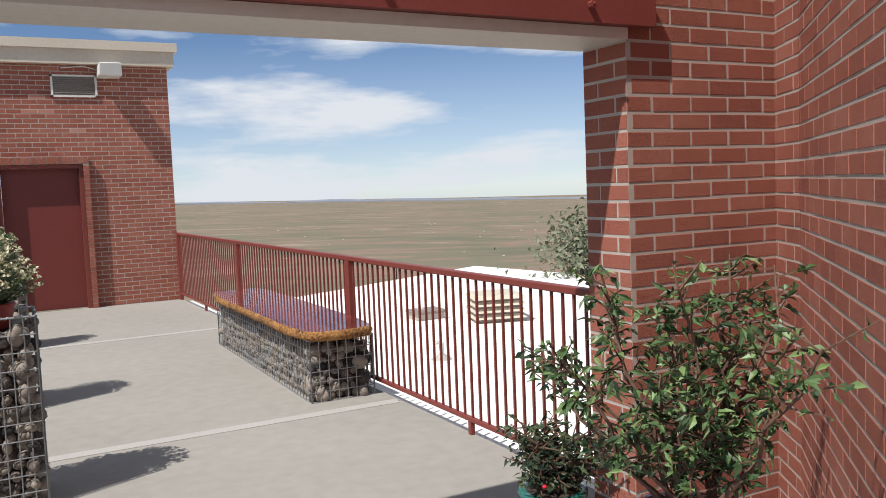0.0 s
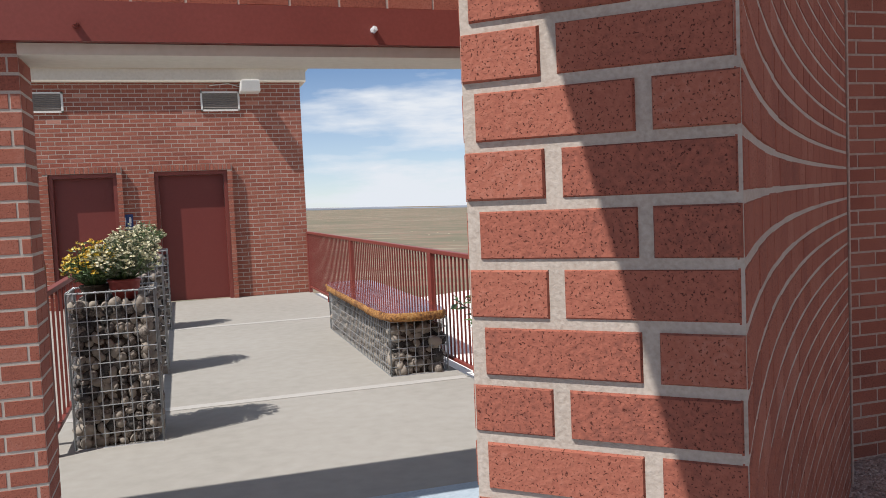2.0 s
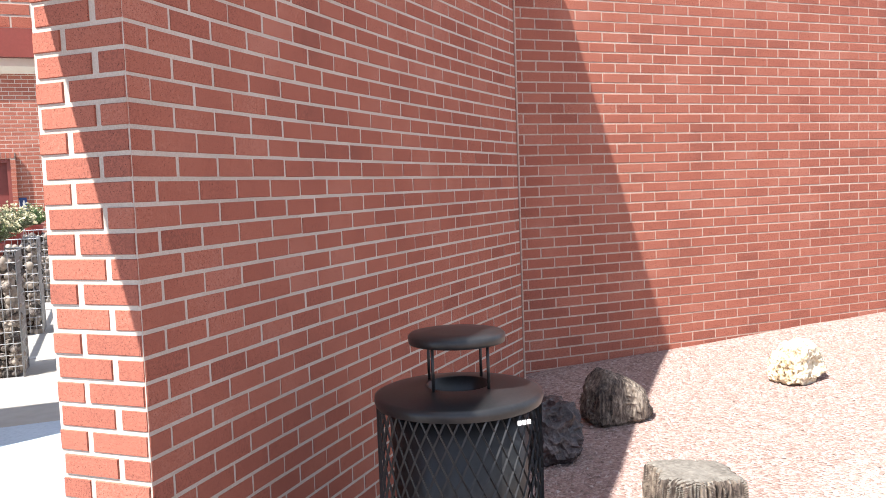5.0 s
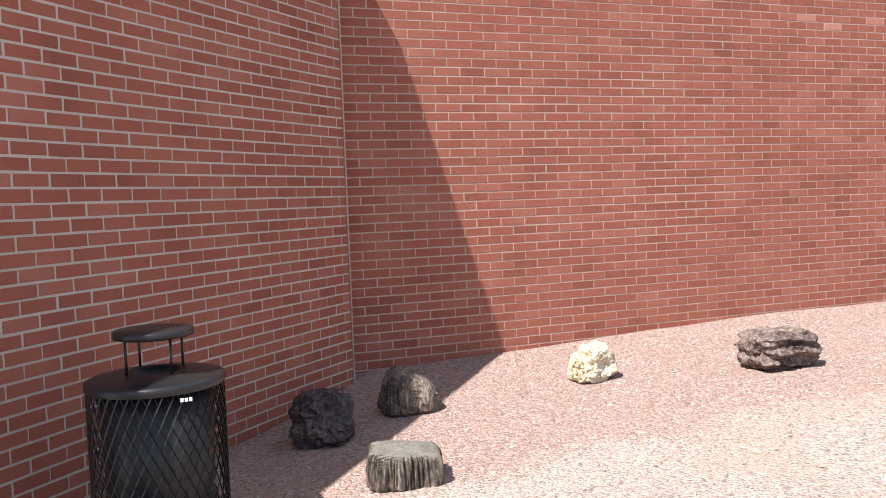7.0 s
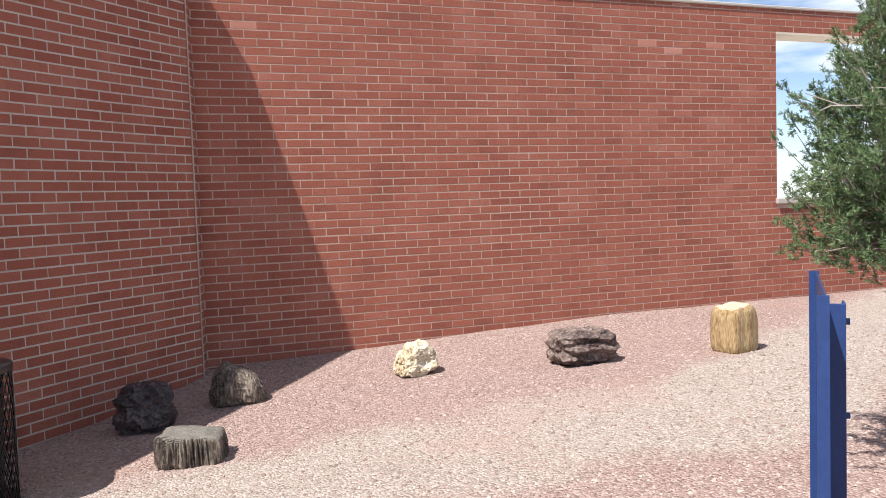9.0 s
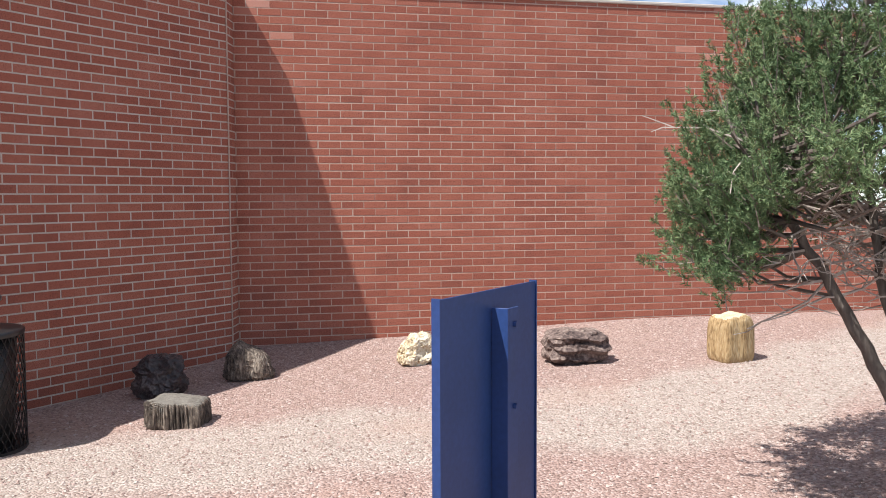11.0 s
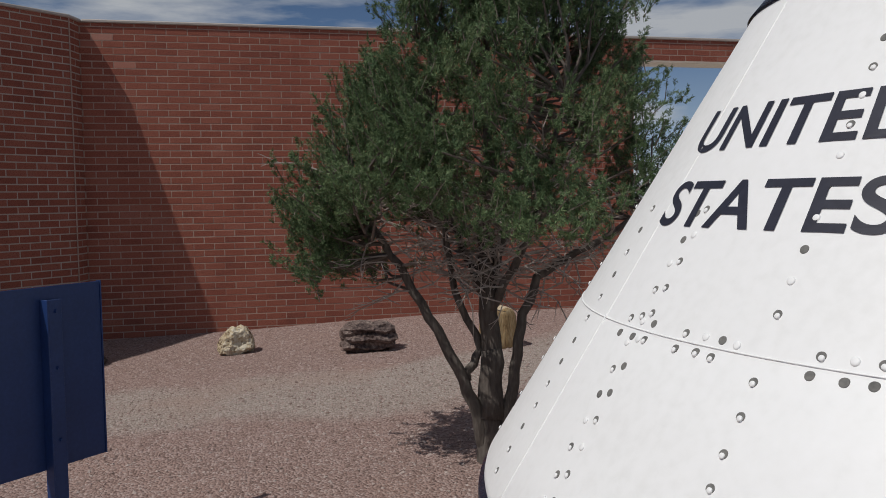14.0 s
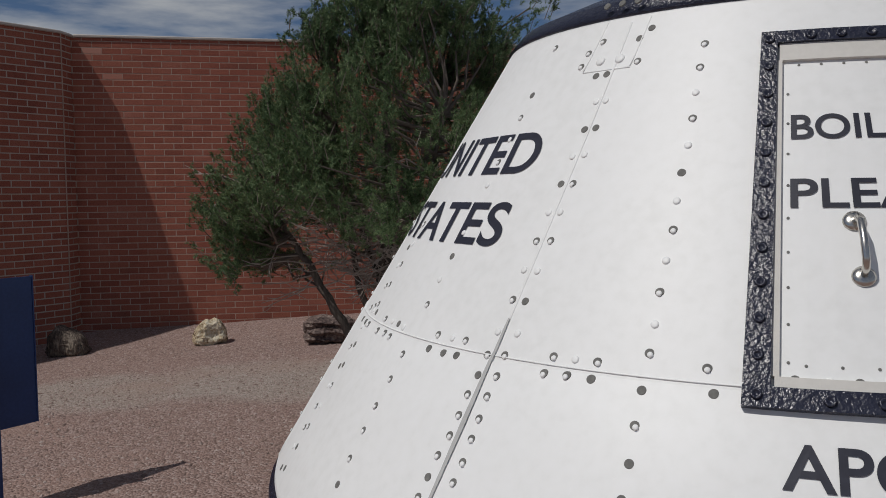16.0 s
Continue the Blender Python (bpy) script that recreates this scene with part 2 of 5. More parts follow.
M_ROCK_CREAM = material("cream_rock_top", [(0.4, 0.31, 0.19), (0.5, 0.41, 0.28), (0.55, 0.47, 0.35)], 0.9, scale=9, fine=60, bump=0.6, depth=0.008, lo=0.36, hi=0.64)
M_ROCK_BLACK = material("dark_petrified_rock", [(0.012, 0.009, 0.01), (0.028, 0.02, 0.021), (0.05, 0.036, 0.036), (0.12, 0.095, 0.09)], 0.42, scale=5, fine=40, bump=0.9, depth=0.02, lo=0.36, hi=0.64)
M_ROCK_GREY = material("grey_petrified_wood", [(0.02, 0.015, 0.012), (0.08, 0.06, 0.048), (0.17, 0.135, 0.105), (0.3, 0.25, 0.2)], 0.9, scale=7, fine=45, bump=0.9, depth=0.018, stretch=(1.6, 1.6, 0.5), lo=0.36, hi=0.64)
M_ROCK_PALE = material("pale_yellow_rock", [(0.1, 0.06, 0.03), (0.44, 0.34, 0.21), (0.58, 0.5, 0.36), (0.64, 0.58, 0.46)], 0.9, scale=6, fine=45, bump=0.9, depth=0.02, lo=0.37, hi=0.6)
M_ROCK_BROWN = material("brown_petrified_rock", [(0.035, 0.022, 0.02), (0.1, 0.068, 0.06), (0.19, 0.14, 0.12), (0.32, 0.26, 0.22)], 0.85, scale=4.5, fine=40, bump=0.9, depth=0.02, lo=0.36, hi=0.64)
M_ROCK_GOLD = material("golden_petrified_log", [(0.16, 0.095, 0.04), (0.3, 0.2, 0.095), (0.38, 0.27, 0.14), (0.43, 0.33, 0.2)], 0.85, scale=6, fine=40, bump=0.7, depth=0.015, stretch=(1.8, 1.8, 0.5), lo=0.36, hi=0.64)
M_PEBBLE = material("gravel_pebble", [(0.21, 0.145, 0.123), (0.29, 0.2, 0.175), (0.35, 0.255, 0.225), (0.42, 0.34, 0.305)], 0.9, scale=12, fine=90, bump=0.2, island=0.8)


def ground_material():
    """Pink crushed gravel with a paler walked strip; stones by Voronoi cells."""
    m = bpy.data.materials.new("pink_gravel")
    m.use_nodes = True
    nt = m.node_tree
    N, L = nt.nodes, nt.links
    b = N["Principled BSDF"]
    b.inputs["Roughness"].default_value, b.inputs["Specular IOR Level"].default_value = 0.95, 0.2
    g = N.new("ShaderNodeNewGeometry")
    v = N.new("ShaderNodeTexVoronoi")
    v.inputs["Scale"].default_value = 72.0
    L.new(g.outputs["Position"], v.inputs["Vector"])
    sep = N.new("ShaderNodeSeparateColor")
    L.new(v.outputs["Color"], sep.inputs[0])
    pink = N.new("ShaderNodeValToRGB")
    grey = N.new("ShaderNodeValToRGB")
    for ramp, cols in ((pink, [(0.2, 0.135, 0.115), (0.3, 0.205, 0.178), (0.34, 0.24, 0.21), (0.42, 0.33, 0.3)]), (grey, [(0.25, 0.2, 0.17), (0.34, 0.275, 0.24), (0.38, 0.32, 0.28), (0.46, 0.4, 0.36)])):
        els = ramp.color_ramp.elements
        els.new(0.35), els.new(0.7)
        for e, p, c in zip(els, (0.0, 0.35, 0.7, 1.0), cols):
            e.position, e.color = p, (*c, 1)
        L.new(sep.outputs[0], ramp.inputs[0])
    # walked strip: distance from a line that bends northwards past x = 6.5
    xyz = N.new("ShaderNodeSeparateXYZ")
    L.new(g.outputs["Position"], xyz.inputs[0])

    def op(kind, a, c, clamp=False):
        n = N.new("ShaderNodeMath")
        n.operation, n.use_clamp = kind, clamp
        for i, q in enumerate((a, c)):
            if q is None:
                continue
            if isinstance(q, (int, float)):
                n.inputs[i].default_value = q
            else:
                L.new(q, n.inputs[i])
        return n.outputs[0]
    bend = op("MULTIPLY", op("MAXIMUM", op("SUBTRACT", xyz.outputs[0], 6.6), 0.0), 0.5)
    off = op("SUBTRACT", op("ADD", xyz.outputs[1], 1.2), bend)
    wob = N.new("ShaderNodeTexNoise")
    wob.inputs["Scale"].default_value, wob.inputs["Detail"].default_value = 1.7, 6.0
    L.new(g.outputs["Position"], wob.inputs["Vector"])
    dist = op("ADD", op("ABSOLUTE", off, None), op("MULTIPLY", op("SUBTRACT", wob.outputs["Fac"], 0.5), 0.9))
    strip = op("MULTIPLY", op("SUBTRACT", 0.85, dist), 3.0, True)
    mix = N.new("ShaderNodeMix")
    mix.data_type = "RGBA"
    L.new(strip, mix.inputs["Factor"]), L.new(pink.outputs[0], mix.inputs["A"]), L.new(grey.outputs[0], mix.inputs["B"])
    # bare dusty earth patches
    dirt = N.new("ShaderNodeTexNoise")
    dirt.inputs["Scale"].default_value, dirt.inputs["Detail"].default_value = 0.55, 5.0
    L.new(g.outputs["Position"], dirt.inputs["Vector"])
    patch = op("MULTIPLY", op("SUBTRACT", dirt.outputs["Fac"], 0.57), 6.0, True)
    mix2 = N.new("ShaderNodeMix")
    mix2.data_type = "RGBA"
    mix2.inputs["B"].default_value = (0.37, 0.24, 0.19, 1)
    L.new(op("MULTIPLY", patch, 0.55), mix2.inputs["Factor"]), L.new(mix.outputs["Result"], mix2.inputs["A"])
    L.new(mix2.outputs["Result"], b.inputs["Base Color"])
    bp = N.new("ShaderNodeBump")
    bp.inputs["Strength"].default_value, bp.inputs["Distance"].default_value = 0.9, 0.012
    L.new(op("SUBTRACT", 1.0, v.outputs["Distance"]), bp.inputs["Height"])
    L.new(bp.outputs[0], b.inputs["Normal"])
    return m


M_GRAVEL = ground_material()
M_PLAINS = material("dry_grassland", [(0.15, 0.145, 0.1), (0.19, 0.165, 0.12), (0.175, 0.165, 0.115), (0.27, 0.18, 0.135), (0.19, 0.17, 0.125), (0.3, 0.25, 0.19)], 1.0, scale=0.008, fine=0.05, lo=0.4, hi=0.6, bump=0.0, spec=0.1, stretch=(1, 1.8, 1))
# blue-grey of distance haze painted into the hills' own colour
M_HILLS = material("haze_tinted_hills", [(0.2, 0.22, 0.26), (0.25, 0.27, 0.31)], 1.0, scale=0.004, fine=0.02, bump=0.0, spec=0.1)


# ---- mesh helpers ----
class Mesh:
    """Collects vertices and faces for one mesh object."""

    def __init__(self):
        self.v, self.f = [], []

    def add(self, verts, faces):
        k = len(self.v)
        self.v.extend([tuple(p) for p in verts])
        self.f.extend([tuple(k + i for i in f) for f in faces])
        return self

    def box(self, lo, hi, m=None):
        x0, y0, z0 = lo
        x1, y1, z1 = hi
        p = [(x0, y0, z0), (x1, y0, z0), (x1, y1, z0), (x0, y1, z0), (x0, y0, z1), (x1, y0, z1), (x1, y1, z1), (x0, y1, z1)]
        if m is not None:
            p = [m @ Vector(q) for q in p]
        return self.add(p, [(0, 3, 2, 1), (4, 5, 6, 7), (0, 1, 5, 4), (1, 2, 6, 5), (2, 3, 7, 6), (3, 0, 4, 7)])

    def prism(self, poly, z0, z1):
        """Upright prism over a polygon given anticlockwise."""
        n = len(poly)
        return self.add([(x, y, z0) for x, y in poly] + [(x, y, z1) for x, y in poly],
                        [tuple(reversed(range(n))), tuple(range(n, 2 * n))] + [(i, (i + 1) % n, n + (i + 1) % n, n + i) for i in range(n)])

    def tube(self, pts, radii, sides=8, caps=True):
        pts = [Vector(p) for p in pts]
        if not isinstance(radii, (list, tuple)):
            radii = [radii] * len(pts)
        k, up = len(self.v), None
        for i, p in enumerate(pts):
            d = (pts[min(i + 1, len(pts) - 1)] - pts[max(i - 1, 0)]).normalized()
            if up is None:
                up = d.orthogonal().normalized()
            up = (up - d * up.dot(d)).normalized()
            w = d.cross(up)
            for s in range(sides):
                a = 2 * math.pi * s / sides
                self.v.append(tuple(p + radii[i] * (math.cos(a) * up + math.sin(a) * w)))
        for i in range(len(pts) - 1):
            for s in range(sides):
                a, b2 = k + i * sides + s, k + i * sides + (s + 1) % sides
                self.f.append((a, b2, b2 + sides, a + sides))
        if caps:
            self.f.append(tuple(k + s for s in reversed(range(sides))))
            self.f.append(tuple(k + (len(pts) - 1) * sides + s for s in range(sides)))
        return self

    def lathe(self, rings, sides=48, centre=(0, 0), close=True):
        """Turned shape from (radius, z) rings from the bottom up."""
        k = len(self.v)
        for r, z in rings:
            for s in range(sides):
                a = 2 * math.pi * s / sides
                self.v.append((centre[0] + r * math.cos(a), centre[1] + r * math.sin(a), z))
        for i in range(len(rings) - 1):
            for s in range(sides):
                a, b2 = k + i * sides + s, k + i * sides + (s + 1) % sides
                self.f.append((a, b2, b2 + sides, a + sides))
        if close:
            self.f.append(tuple(k + s for s in reversed(range(sides))))
            self.f.append(tuple(k + (len(rings) - 1) * sides + s for s in range(sides)))
        return self

    def data(self, name, mat, smooth=False):
        me = bpy.data.meshes.new(name)
        me.from_pydata(self.v, [], self.f)
        me.materials.append(mat)
        if smooth:
            me.polygons.foreach_set("use_smooth", [True] * len(me.polygons))
        me.update()
        return me


def part(name, mesh, mat, parent=None, label="", smooth=False):
    """One mesh object, under a thing or a part when a parent is given."""
    ob = new(name, mesh.data(name, mat, smooth) if isinstance(mesh, Mesh) else mesh)
    if parent is not None:
        ob.parent = parent
        ob.matrix_parent_inverse = parent.matrix_world.inverted() if parent.parent is None else Matrix.Identity(4)
    if label:
        ob["label"] = label
    return ob


def thing(name, place, label, category, group="", kind=""):
    """An Empty at the base of a thing, which its parts hang from. Parts are built in the world's coordinates."""
    ob = new(name)
    ob.empty_display_size = 0.1
    ob.location = place
    ob.matrix_world = Matrix.Translation(place)
    return tagged(ob, label, category, group, kind)


def bevelled(mesh, width=0.006, segments=1):
    bm = bmesh.new()
    vs = [bm.verts.new(p) for p in mesh.v]
    for f in mesh.f:
        bm.faces.new([vs[i] for i in f])
    bmesh.ops.recalc_face_normals(bm, faces=bm.faces[:])
    bmesh.ops.bevel(bm, geom=bm.edges[:], offset=width, segments=segments, affect="EDGES", clamp_overlap=True)
    out = Mesh()
    bm.verts.index_update()
    out.v = [tuple(v.co) for v in bm.verts]
    out.f = [tuple(v.index for v in f.verts) for f in bm.faces]
    bm.free()
    return out


# ---- ground ----
def ground_height(x, y):
    """Gravel court, with the land falling away northwards to the plains."""
    court = 0.12 + 0.10 * max(0.0, min(1.0, (x - 3.5) / 5.0)) + 0.03 * noise.noise((x * 0.5, y * 0.5, 0)) + 0.008 * noise.noise((x * 2.3, y * 2.3, 3))
    # a hollow in front of the walls, with a low bank of gravel against the far one
    k = max(0.0, min(1.0, (y + 2.2) / 1.7))
    k = k * k * (3 - 2 * k)
    hollow = 0.025 + 0.045 * min(4.2, max(-0.4, x - 3.4)) + 0.02 * noise.noise((x * 0.6, y * 0.6, 0)) + 0.008 * noise.noise((x * 2.3, y * 2.3, 3))
    hollow += (0.07 - 0.006 * min(4.0, max(0.0, x - 4.0))) * math.exp(-((1.78 - y) / 0.5) ** 2)
    court = court * (1 - k) + hollow * k
    if y < 0.5 and x < 2.6:
        court = min(court, 0.1)
    if x - y < 1.95 and x < 3.9:
        court = -0.35
    r = math.hypot(x, y)
    if y > 2.0:
        k = max(0.0, min(1.0, (y - 2.0) / 0.3))
        east = max(0.0, min(1.0, (x - 8.0) / 30.0))
        far = -4.6 - 52.0 * (1 - math.exp(-r / 1500.0)) + 2.2 * noise.noise((x * 0.004, y * 0.004, 1)) * min(1.0, r / 900.0)
        bearing = max(40.0, min(95.0, math.degrees(math.atan2(y, x))))
        far += 1.55 * (bearing - 62.0) * min(1.3, r / 3400.0)
        return court * (1 - k) + far * k
    if r > 60:
        court -= 30.0 * (1 - math.exp(-(r - 60) / 1500.0))
    return court


def spread(lo, hi, step, reach):
    out = [lo + i * step for i in range(int((hi - lo) / step) + 1)]
    grow = step
    while out[-1] < reach:
        grow *= 1.22
        out.append(out[-1] + grow)
    grow = step
    while out[0] > -reach:
        grow *= 1.22
        out.insert(0, out[0] - grow)
    return out


def build_ground():
    xs, ys = spread(0.0, 13.0, 0.16, 3400), spread(-9.0, 2.6, 0.16, 3400)
    g = Mesh()
    g.v = [(x, y, ground_height(x, y)) for y in ys for x in xs]
    n = len(xs)
    g.f = [(j * n + i, j * n + i + 1, (j + 1) * n + i + 1, (j + 1) * n + i) for j in range(len(ys) - 1) for i in range(n - 1)]
    ob = part("ground", g, M_GRAVEL, smooth=True)
    ob.data.materials.append(M_PLAINS)
    for p in ob.data.polygons:
        c = p.center
        if c.y > 2.15 or math.hypot(c.x, c.y) > 70:
            p.material_index = 1
    tagged(ob, "pink crushed gravel court and dry grassland plains beyond", "ground", kind="structure")


build_ground()

# ---- walls: lines of the plan ----
COURSE, BRICK, JOINT, TOP = 0.0677, 0.2032, 0.0105, 3.285
EAST_0, EAST_1 = Vector((1.473, -0.743)), Vector((3.85, 1.78))
U = (EAST_1 - EAST_0).normalized()
NE = Vector((U.y, -U.x))
WEST_0 = EAST_0 - 0.305 * NE
WEST_1 = WEST_0 + U * 3.14
RETURN = Vector((3.56, 2.0))
FAR_Y, JAMB_X, LEFT_X, DOOR_Y = 1.78, 2.755, 0.39, 12.78
OPEN_X0, OPEN_X1, SILL, HEAD = 9.71, 13.2, 1.32, 3.0

PIECES = []          # bricks that stand as objects of their own, made at the end of the file


def bricks(parent, start, end, z0, z1, holes=(), phase=0.0, singles=None, proud=0.0018, joint=JOINT, head=None, unit=BRICK, along=None):
    """Running-bond face from start to end (plan points; the outside lies to the right of the way). holes: (u0, u1, z0, z1).
    singles: (u0, u1, z0, z1), the stretch whose bricks are kept for single objects. head: width of the upright joints.
    along: (length, function of u) for a curved face."""
    if along:
        length, at = along
        start = at(0.0)
    else:
        start, end = Vector(start), Vector(end)
        straight = (end - start).normalized()
        length = (end - start).length
        at = lambda u: start + straight * u
    head = joint * 0.8 if head is None else head
    m, pale, rnd = Mesh(), Mesh(), random.Random(int(length * 1000) + int(start.x * 977))
    i0, i1 = int(math.floor(z0 / COURSE)), int(math.ceil(z1 / COURSE))
    count = 0
    for i in range(i0, i1):
        lo, hi = max(z0, i * COURSE + joint / 2), min(z1, (i + 1) * COURSE - joint / 2)
        if hi - lo < 0.02:
            continue
        u = -unit + ((i % 2) * unit / 2 + phase) % unit
        while u < length:
            slip = rnd.uniform(-0.0025, 0.0025)
            spans = [(max(0.0, u + head / 2 + slip), min(length, u + unit - head / 2 + slip * 0.5))]
            for h0, h1, g0, g1 in holes:
                if hi > g0 + 0.01 and lo < g1 - 0.01:
                    spans = [s for a, b2 in spans for s in ((a, min(b2, h0)), (max(a, h1), b2)) if s[1] > s[0]]
            for a, b2 in spans:
                if b2 - a < 0.022:
                    continue
                d = proud * rnd.uniform(0.6, 1.4)
                zj = rnd.uniform(-0.001, 0.001)
                mid = (a + b2) / 2
                if singles and count < 300 and singles[0] <= mid <= singles[1] and singles[2] <= lo and hi <= singles[3]:
                    c = at(a)
                    way = (at(b2) - c).normalized()
                    out = Vector((way.y, -way.x))
                    PIECES.append((parent, Vector((c.x, c.y, lo + zj)), way, out, b2 - a, hi - lo, d))
                    count += 1
                    continue
                e = min(0.0028, d)
                p = [at(a), at(b2)]
                way = (p[1] - p[0]).normalized()
                out = Vector((way.y, -way.x))
                q = [p[0] + way * e + out * d, p[1] - way * e + out * d]
                p = [w - out * 0.002 for w in p]
                (pale if lo > 2.45 and length > 9 and rnd.random() < 0.022 else m).add([(p[0].x, p[0].y, lo), (p[1].x, p[1].y, lo), (p[1].x, p[1].y, hi), (p[0].x, p[0].y, hi),
                       (q[0].x, q[0].y, lo + e + zj), (q[1].x, q[1].y, lo + e + zj), (q[1].x, q[1].y, hi - e + zj), (q[0].x, q[0].y, hi - e + zj)],
                      [(4, 5, 6, 7), (0, 1, 5, 4), (1, 2, 6, 5), (2, 3, 7, 6), (3, 0, 4, 7)])
            u += unit
    if m.f:
        tagged(part("bricks", m, M_BRICK, parent), kind="stuff")
    if pale.f:
        tagged(part("replaced_bricks", pale, M_BRICK_PALE, parent, "paler replacement bricks"), kind="stuff")


def wall(name, label, polys, mat=M_MORTAR):
    """The mortar body of a wall; its bricks become its parts."""
    m = Mesh()
    for poly, z0, z1 in polys:
        m.prism(poly, z0, z1)
    return tagged(part(name, m, mat), label, "wall", kind="structure")


def rect(x0, x1, y0, y1):
    return [(x0, y0), (x1, y0), (x1, y1), (x0, y1)]


# diagonal wall between the deck and the gravel court, with a passage through it
PASS = 2.35
EP0, WP0 = EAST_0 - U * PASS, WEST_0 - U * PASS
EP1, WP1 = EAST_0 - U * 6.0, WEST_0 - U * 6.0
ARC_L = 3.28


def arc(u):
    """Plan point on the court face of the diagonal wall, which bends gently inwards."""
    x, y, n = EAST_0.x, EAST_0.y, 24
    for i in range(n):
        s = u * (i + 0.5) / n
        a = 0.871 - 0.0697 * s + 0.008 * s * s
        x, y = x + math.cos(a) * u / n, y + math.sin(a) * u / n
    return Vector((x, y))


ARC = [arc(ARC_L * i / 20) for i in range(21)]
E_END, E_JOIN = ARC[-1], Vector((3.84, FAR_Y))
diag = wall("wall_diagonal", "red brick garden wall with pale mortar joints", [
    ([tuple(v) for v in ARC] + [tuple(E_JOIN), (3.84, 2.02), tuple(RETURN), tuple(WEST_1), tuple(WEST_0)], -0.4, TOP),
    ([tuple(EP1), tuple(EP0), tuple(WP0), tuple(WP1)], -0.4, TOP),
    ([tuple(EP0), tuple(EAST_0), tuple(WEST_0), tuple(WP0)], 2.30, TOP)])
bricks(diag, E_END, E_JOIN, 0.0, TOP, phase=0.11)
bricks(diag, None, None, 0.0, TOP, phase=0.0935, singles=(0.0, 1.35, 0.75, 2.3), joint=0.0095, unit=0.1945, along=(ARC_L, arc))
bricks(diag, WEST_0, EAST_0, -0.1, TOP, phase=0.106, proud=0.004, head=0.017)
bricks(diag, WEST_1, WEST_0, -0.1, TOP, phase=0.05)
bricks(diag, RETURN, WEST_1, -0.1, TOP, phase=0.03)
bricks(diag, EP1, EP0, 0.0, TOP)
bricks(diag, EP0, WP0, -0.1, TOP)
bricks(diag, WP0, WP1, -0.1, TOP)
bricks(diag, EP0, EAST_0, 2.30, TOP)
bricks(diag, WEST_0, WP0, 2.30, TOP)

joint_at = E_END + Vector((0.006, -0.004))
tagged(part("trim_sealant", Mesh().tube([(joint_at.x, joint_at.y, -0.1), (joint_at.x, joint_at.y, TOP)], 0.0065, 8), M_MORTAR_PINK), "pale mortar bead down the wall corner", "joint", kind="structure")

far = wall("wall_far", "long red brick court wall with a tall window opening", [
    (rect(3.843, OPEN_X0, FAR_Y, FAR_Y + 0.305), -0.4, TOP), (rect(OPEN_X0, OPEN_X1, FAR_Y, FAR_Y + 0.305), -0.4, SILL - 0.06),
    (rect(OPEN_X0, OPEN_X1, FAR_Y, FAR_Y + 0.305), HEAD + 0.05, TOP), (rect(OPEN_X1, 17.0, FAR_Y, FAR_Y + 0.305), -0.4, TOP)], M_MORTAR_PINK)
hole = (OPEN_X0 - 3.84, OPEN_X1 - 3.84, SILL - 0.06, HEAD + 0.05)
bricks(far, (3.84, FAR_Y), (17.0, FAR_Y), 0.0, TOP, holes=[hole], phase=0.11, singles=(0.65, 3.4, 0.9, 2.4), joint=0.0084, proud=0.0016)
bricks(far, (OPEN_X0, FAR_Y), (OPEN_X0, FAR_Y + 0.305), SILL, HEAD)

gate = wall("wall_gateway", "red brick wall and column framing the deck gateway", [
    (rect(JAMB_X, 3.56, 2.0, 2.26), -0.4, TOP), (rect(3.56, 3.9, 2.0, 2.09), -0.4, TOP), (rect(LEFT_X, JAMB_X, 2.0, 2.26), 2.30, TOP), (rect(-3.0, LEFT_X, 2.0, 2.26), -0.4, TOP)])
bricks(gate, (JAMB_X, 2.0), (3.56, 2.0), 0.0, TOP, singles=(0.0, 0.81, 0.6, 2.12), phase=0.02)
bricks(gate, (JAMB_X, 2.26), (JAMB_X, 2.0), 0.0, 2.14, phase=0.09)
bricks(gate, (LEFT_X, 2.0), (JAMB_X, 2.0), 2.30, TOP)
bricks(gate, (-3.0, 2.0), (LEFT_X, 2.0), 0.0, TOP, phase=0.1)
bricks(gate, (LEFT_X, 2.0), (LEFT_X, 2.26), 0.0, 2.14, phase=0.1)
bricks(gate, (3.56, 2.26), (-3.0, 2.26), 2.30, TOP)


def coping(name, poly, z, h=0.032):
    tagged(part(name, bevelled(Mesh().prism(poly, z, z + h), 0.008), M_COPING), "grey-brown metal coping on a brick wall", "coping", kind="structure")


o = 0.02
coping("trim_coping_far", rect(3.87, 17.0, FAR_Y - o, FAR_Y + 0.325), TOP)
coping("trim_coping_gate", rect(-3.0, 3.5, 1.98, 2.28), TOP)
rim = [tuple(v + Vector((0.014, -0.014))) for v in ARC[::4]]
coping("trim_coping_diagonal", [tuple(EP1 + NE * o)] + rim + [(3.862, FAR_Y - 0.021), (3.862, FAR_Y + 0.3), (3.52, FAR_Y + 0.3), tuple(WEST_0 - NE * o + U * 3.0), tuple(WP1 - NE * o)], TOP)

# window opening of the far wall: sill and head
tagged(part("window_1", bevelled(Mesh().box((OPEN_X0 - 0.02, FAR_Y - 0.04, SILL - 0.06), (OPEN_X1 + 0.02, FAR_Y + 0.34, SILL)), 0.008), M_COPING), "unglazed wall opening with a concrete sill", "opening", kind="structure")
tagged(part("trim_head", Mesh().box((OPEN_X0, FAR_Y - 0.004, HEAD + 0.028), (OPEN_X1, FAR_Y + 0.309, HEAD + 0.05)), M_BEIGE), "beige lintel over the wall opening", "lintel", kind="structure")


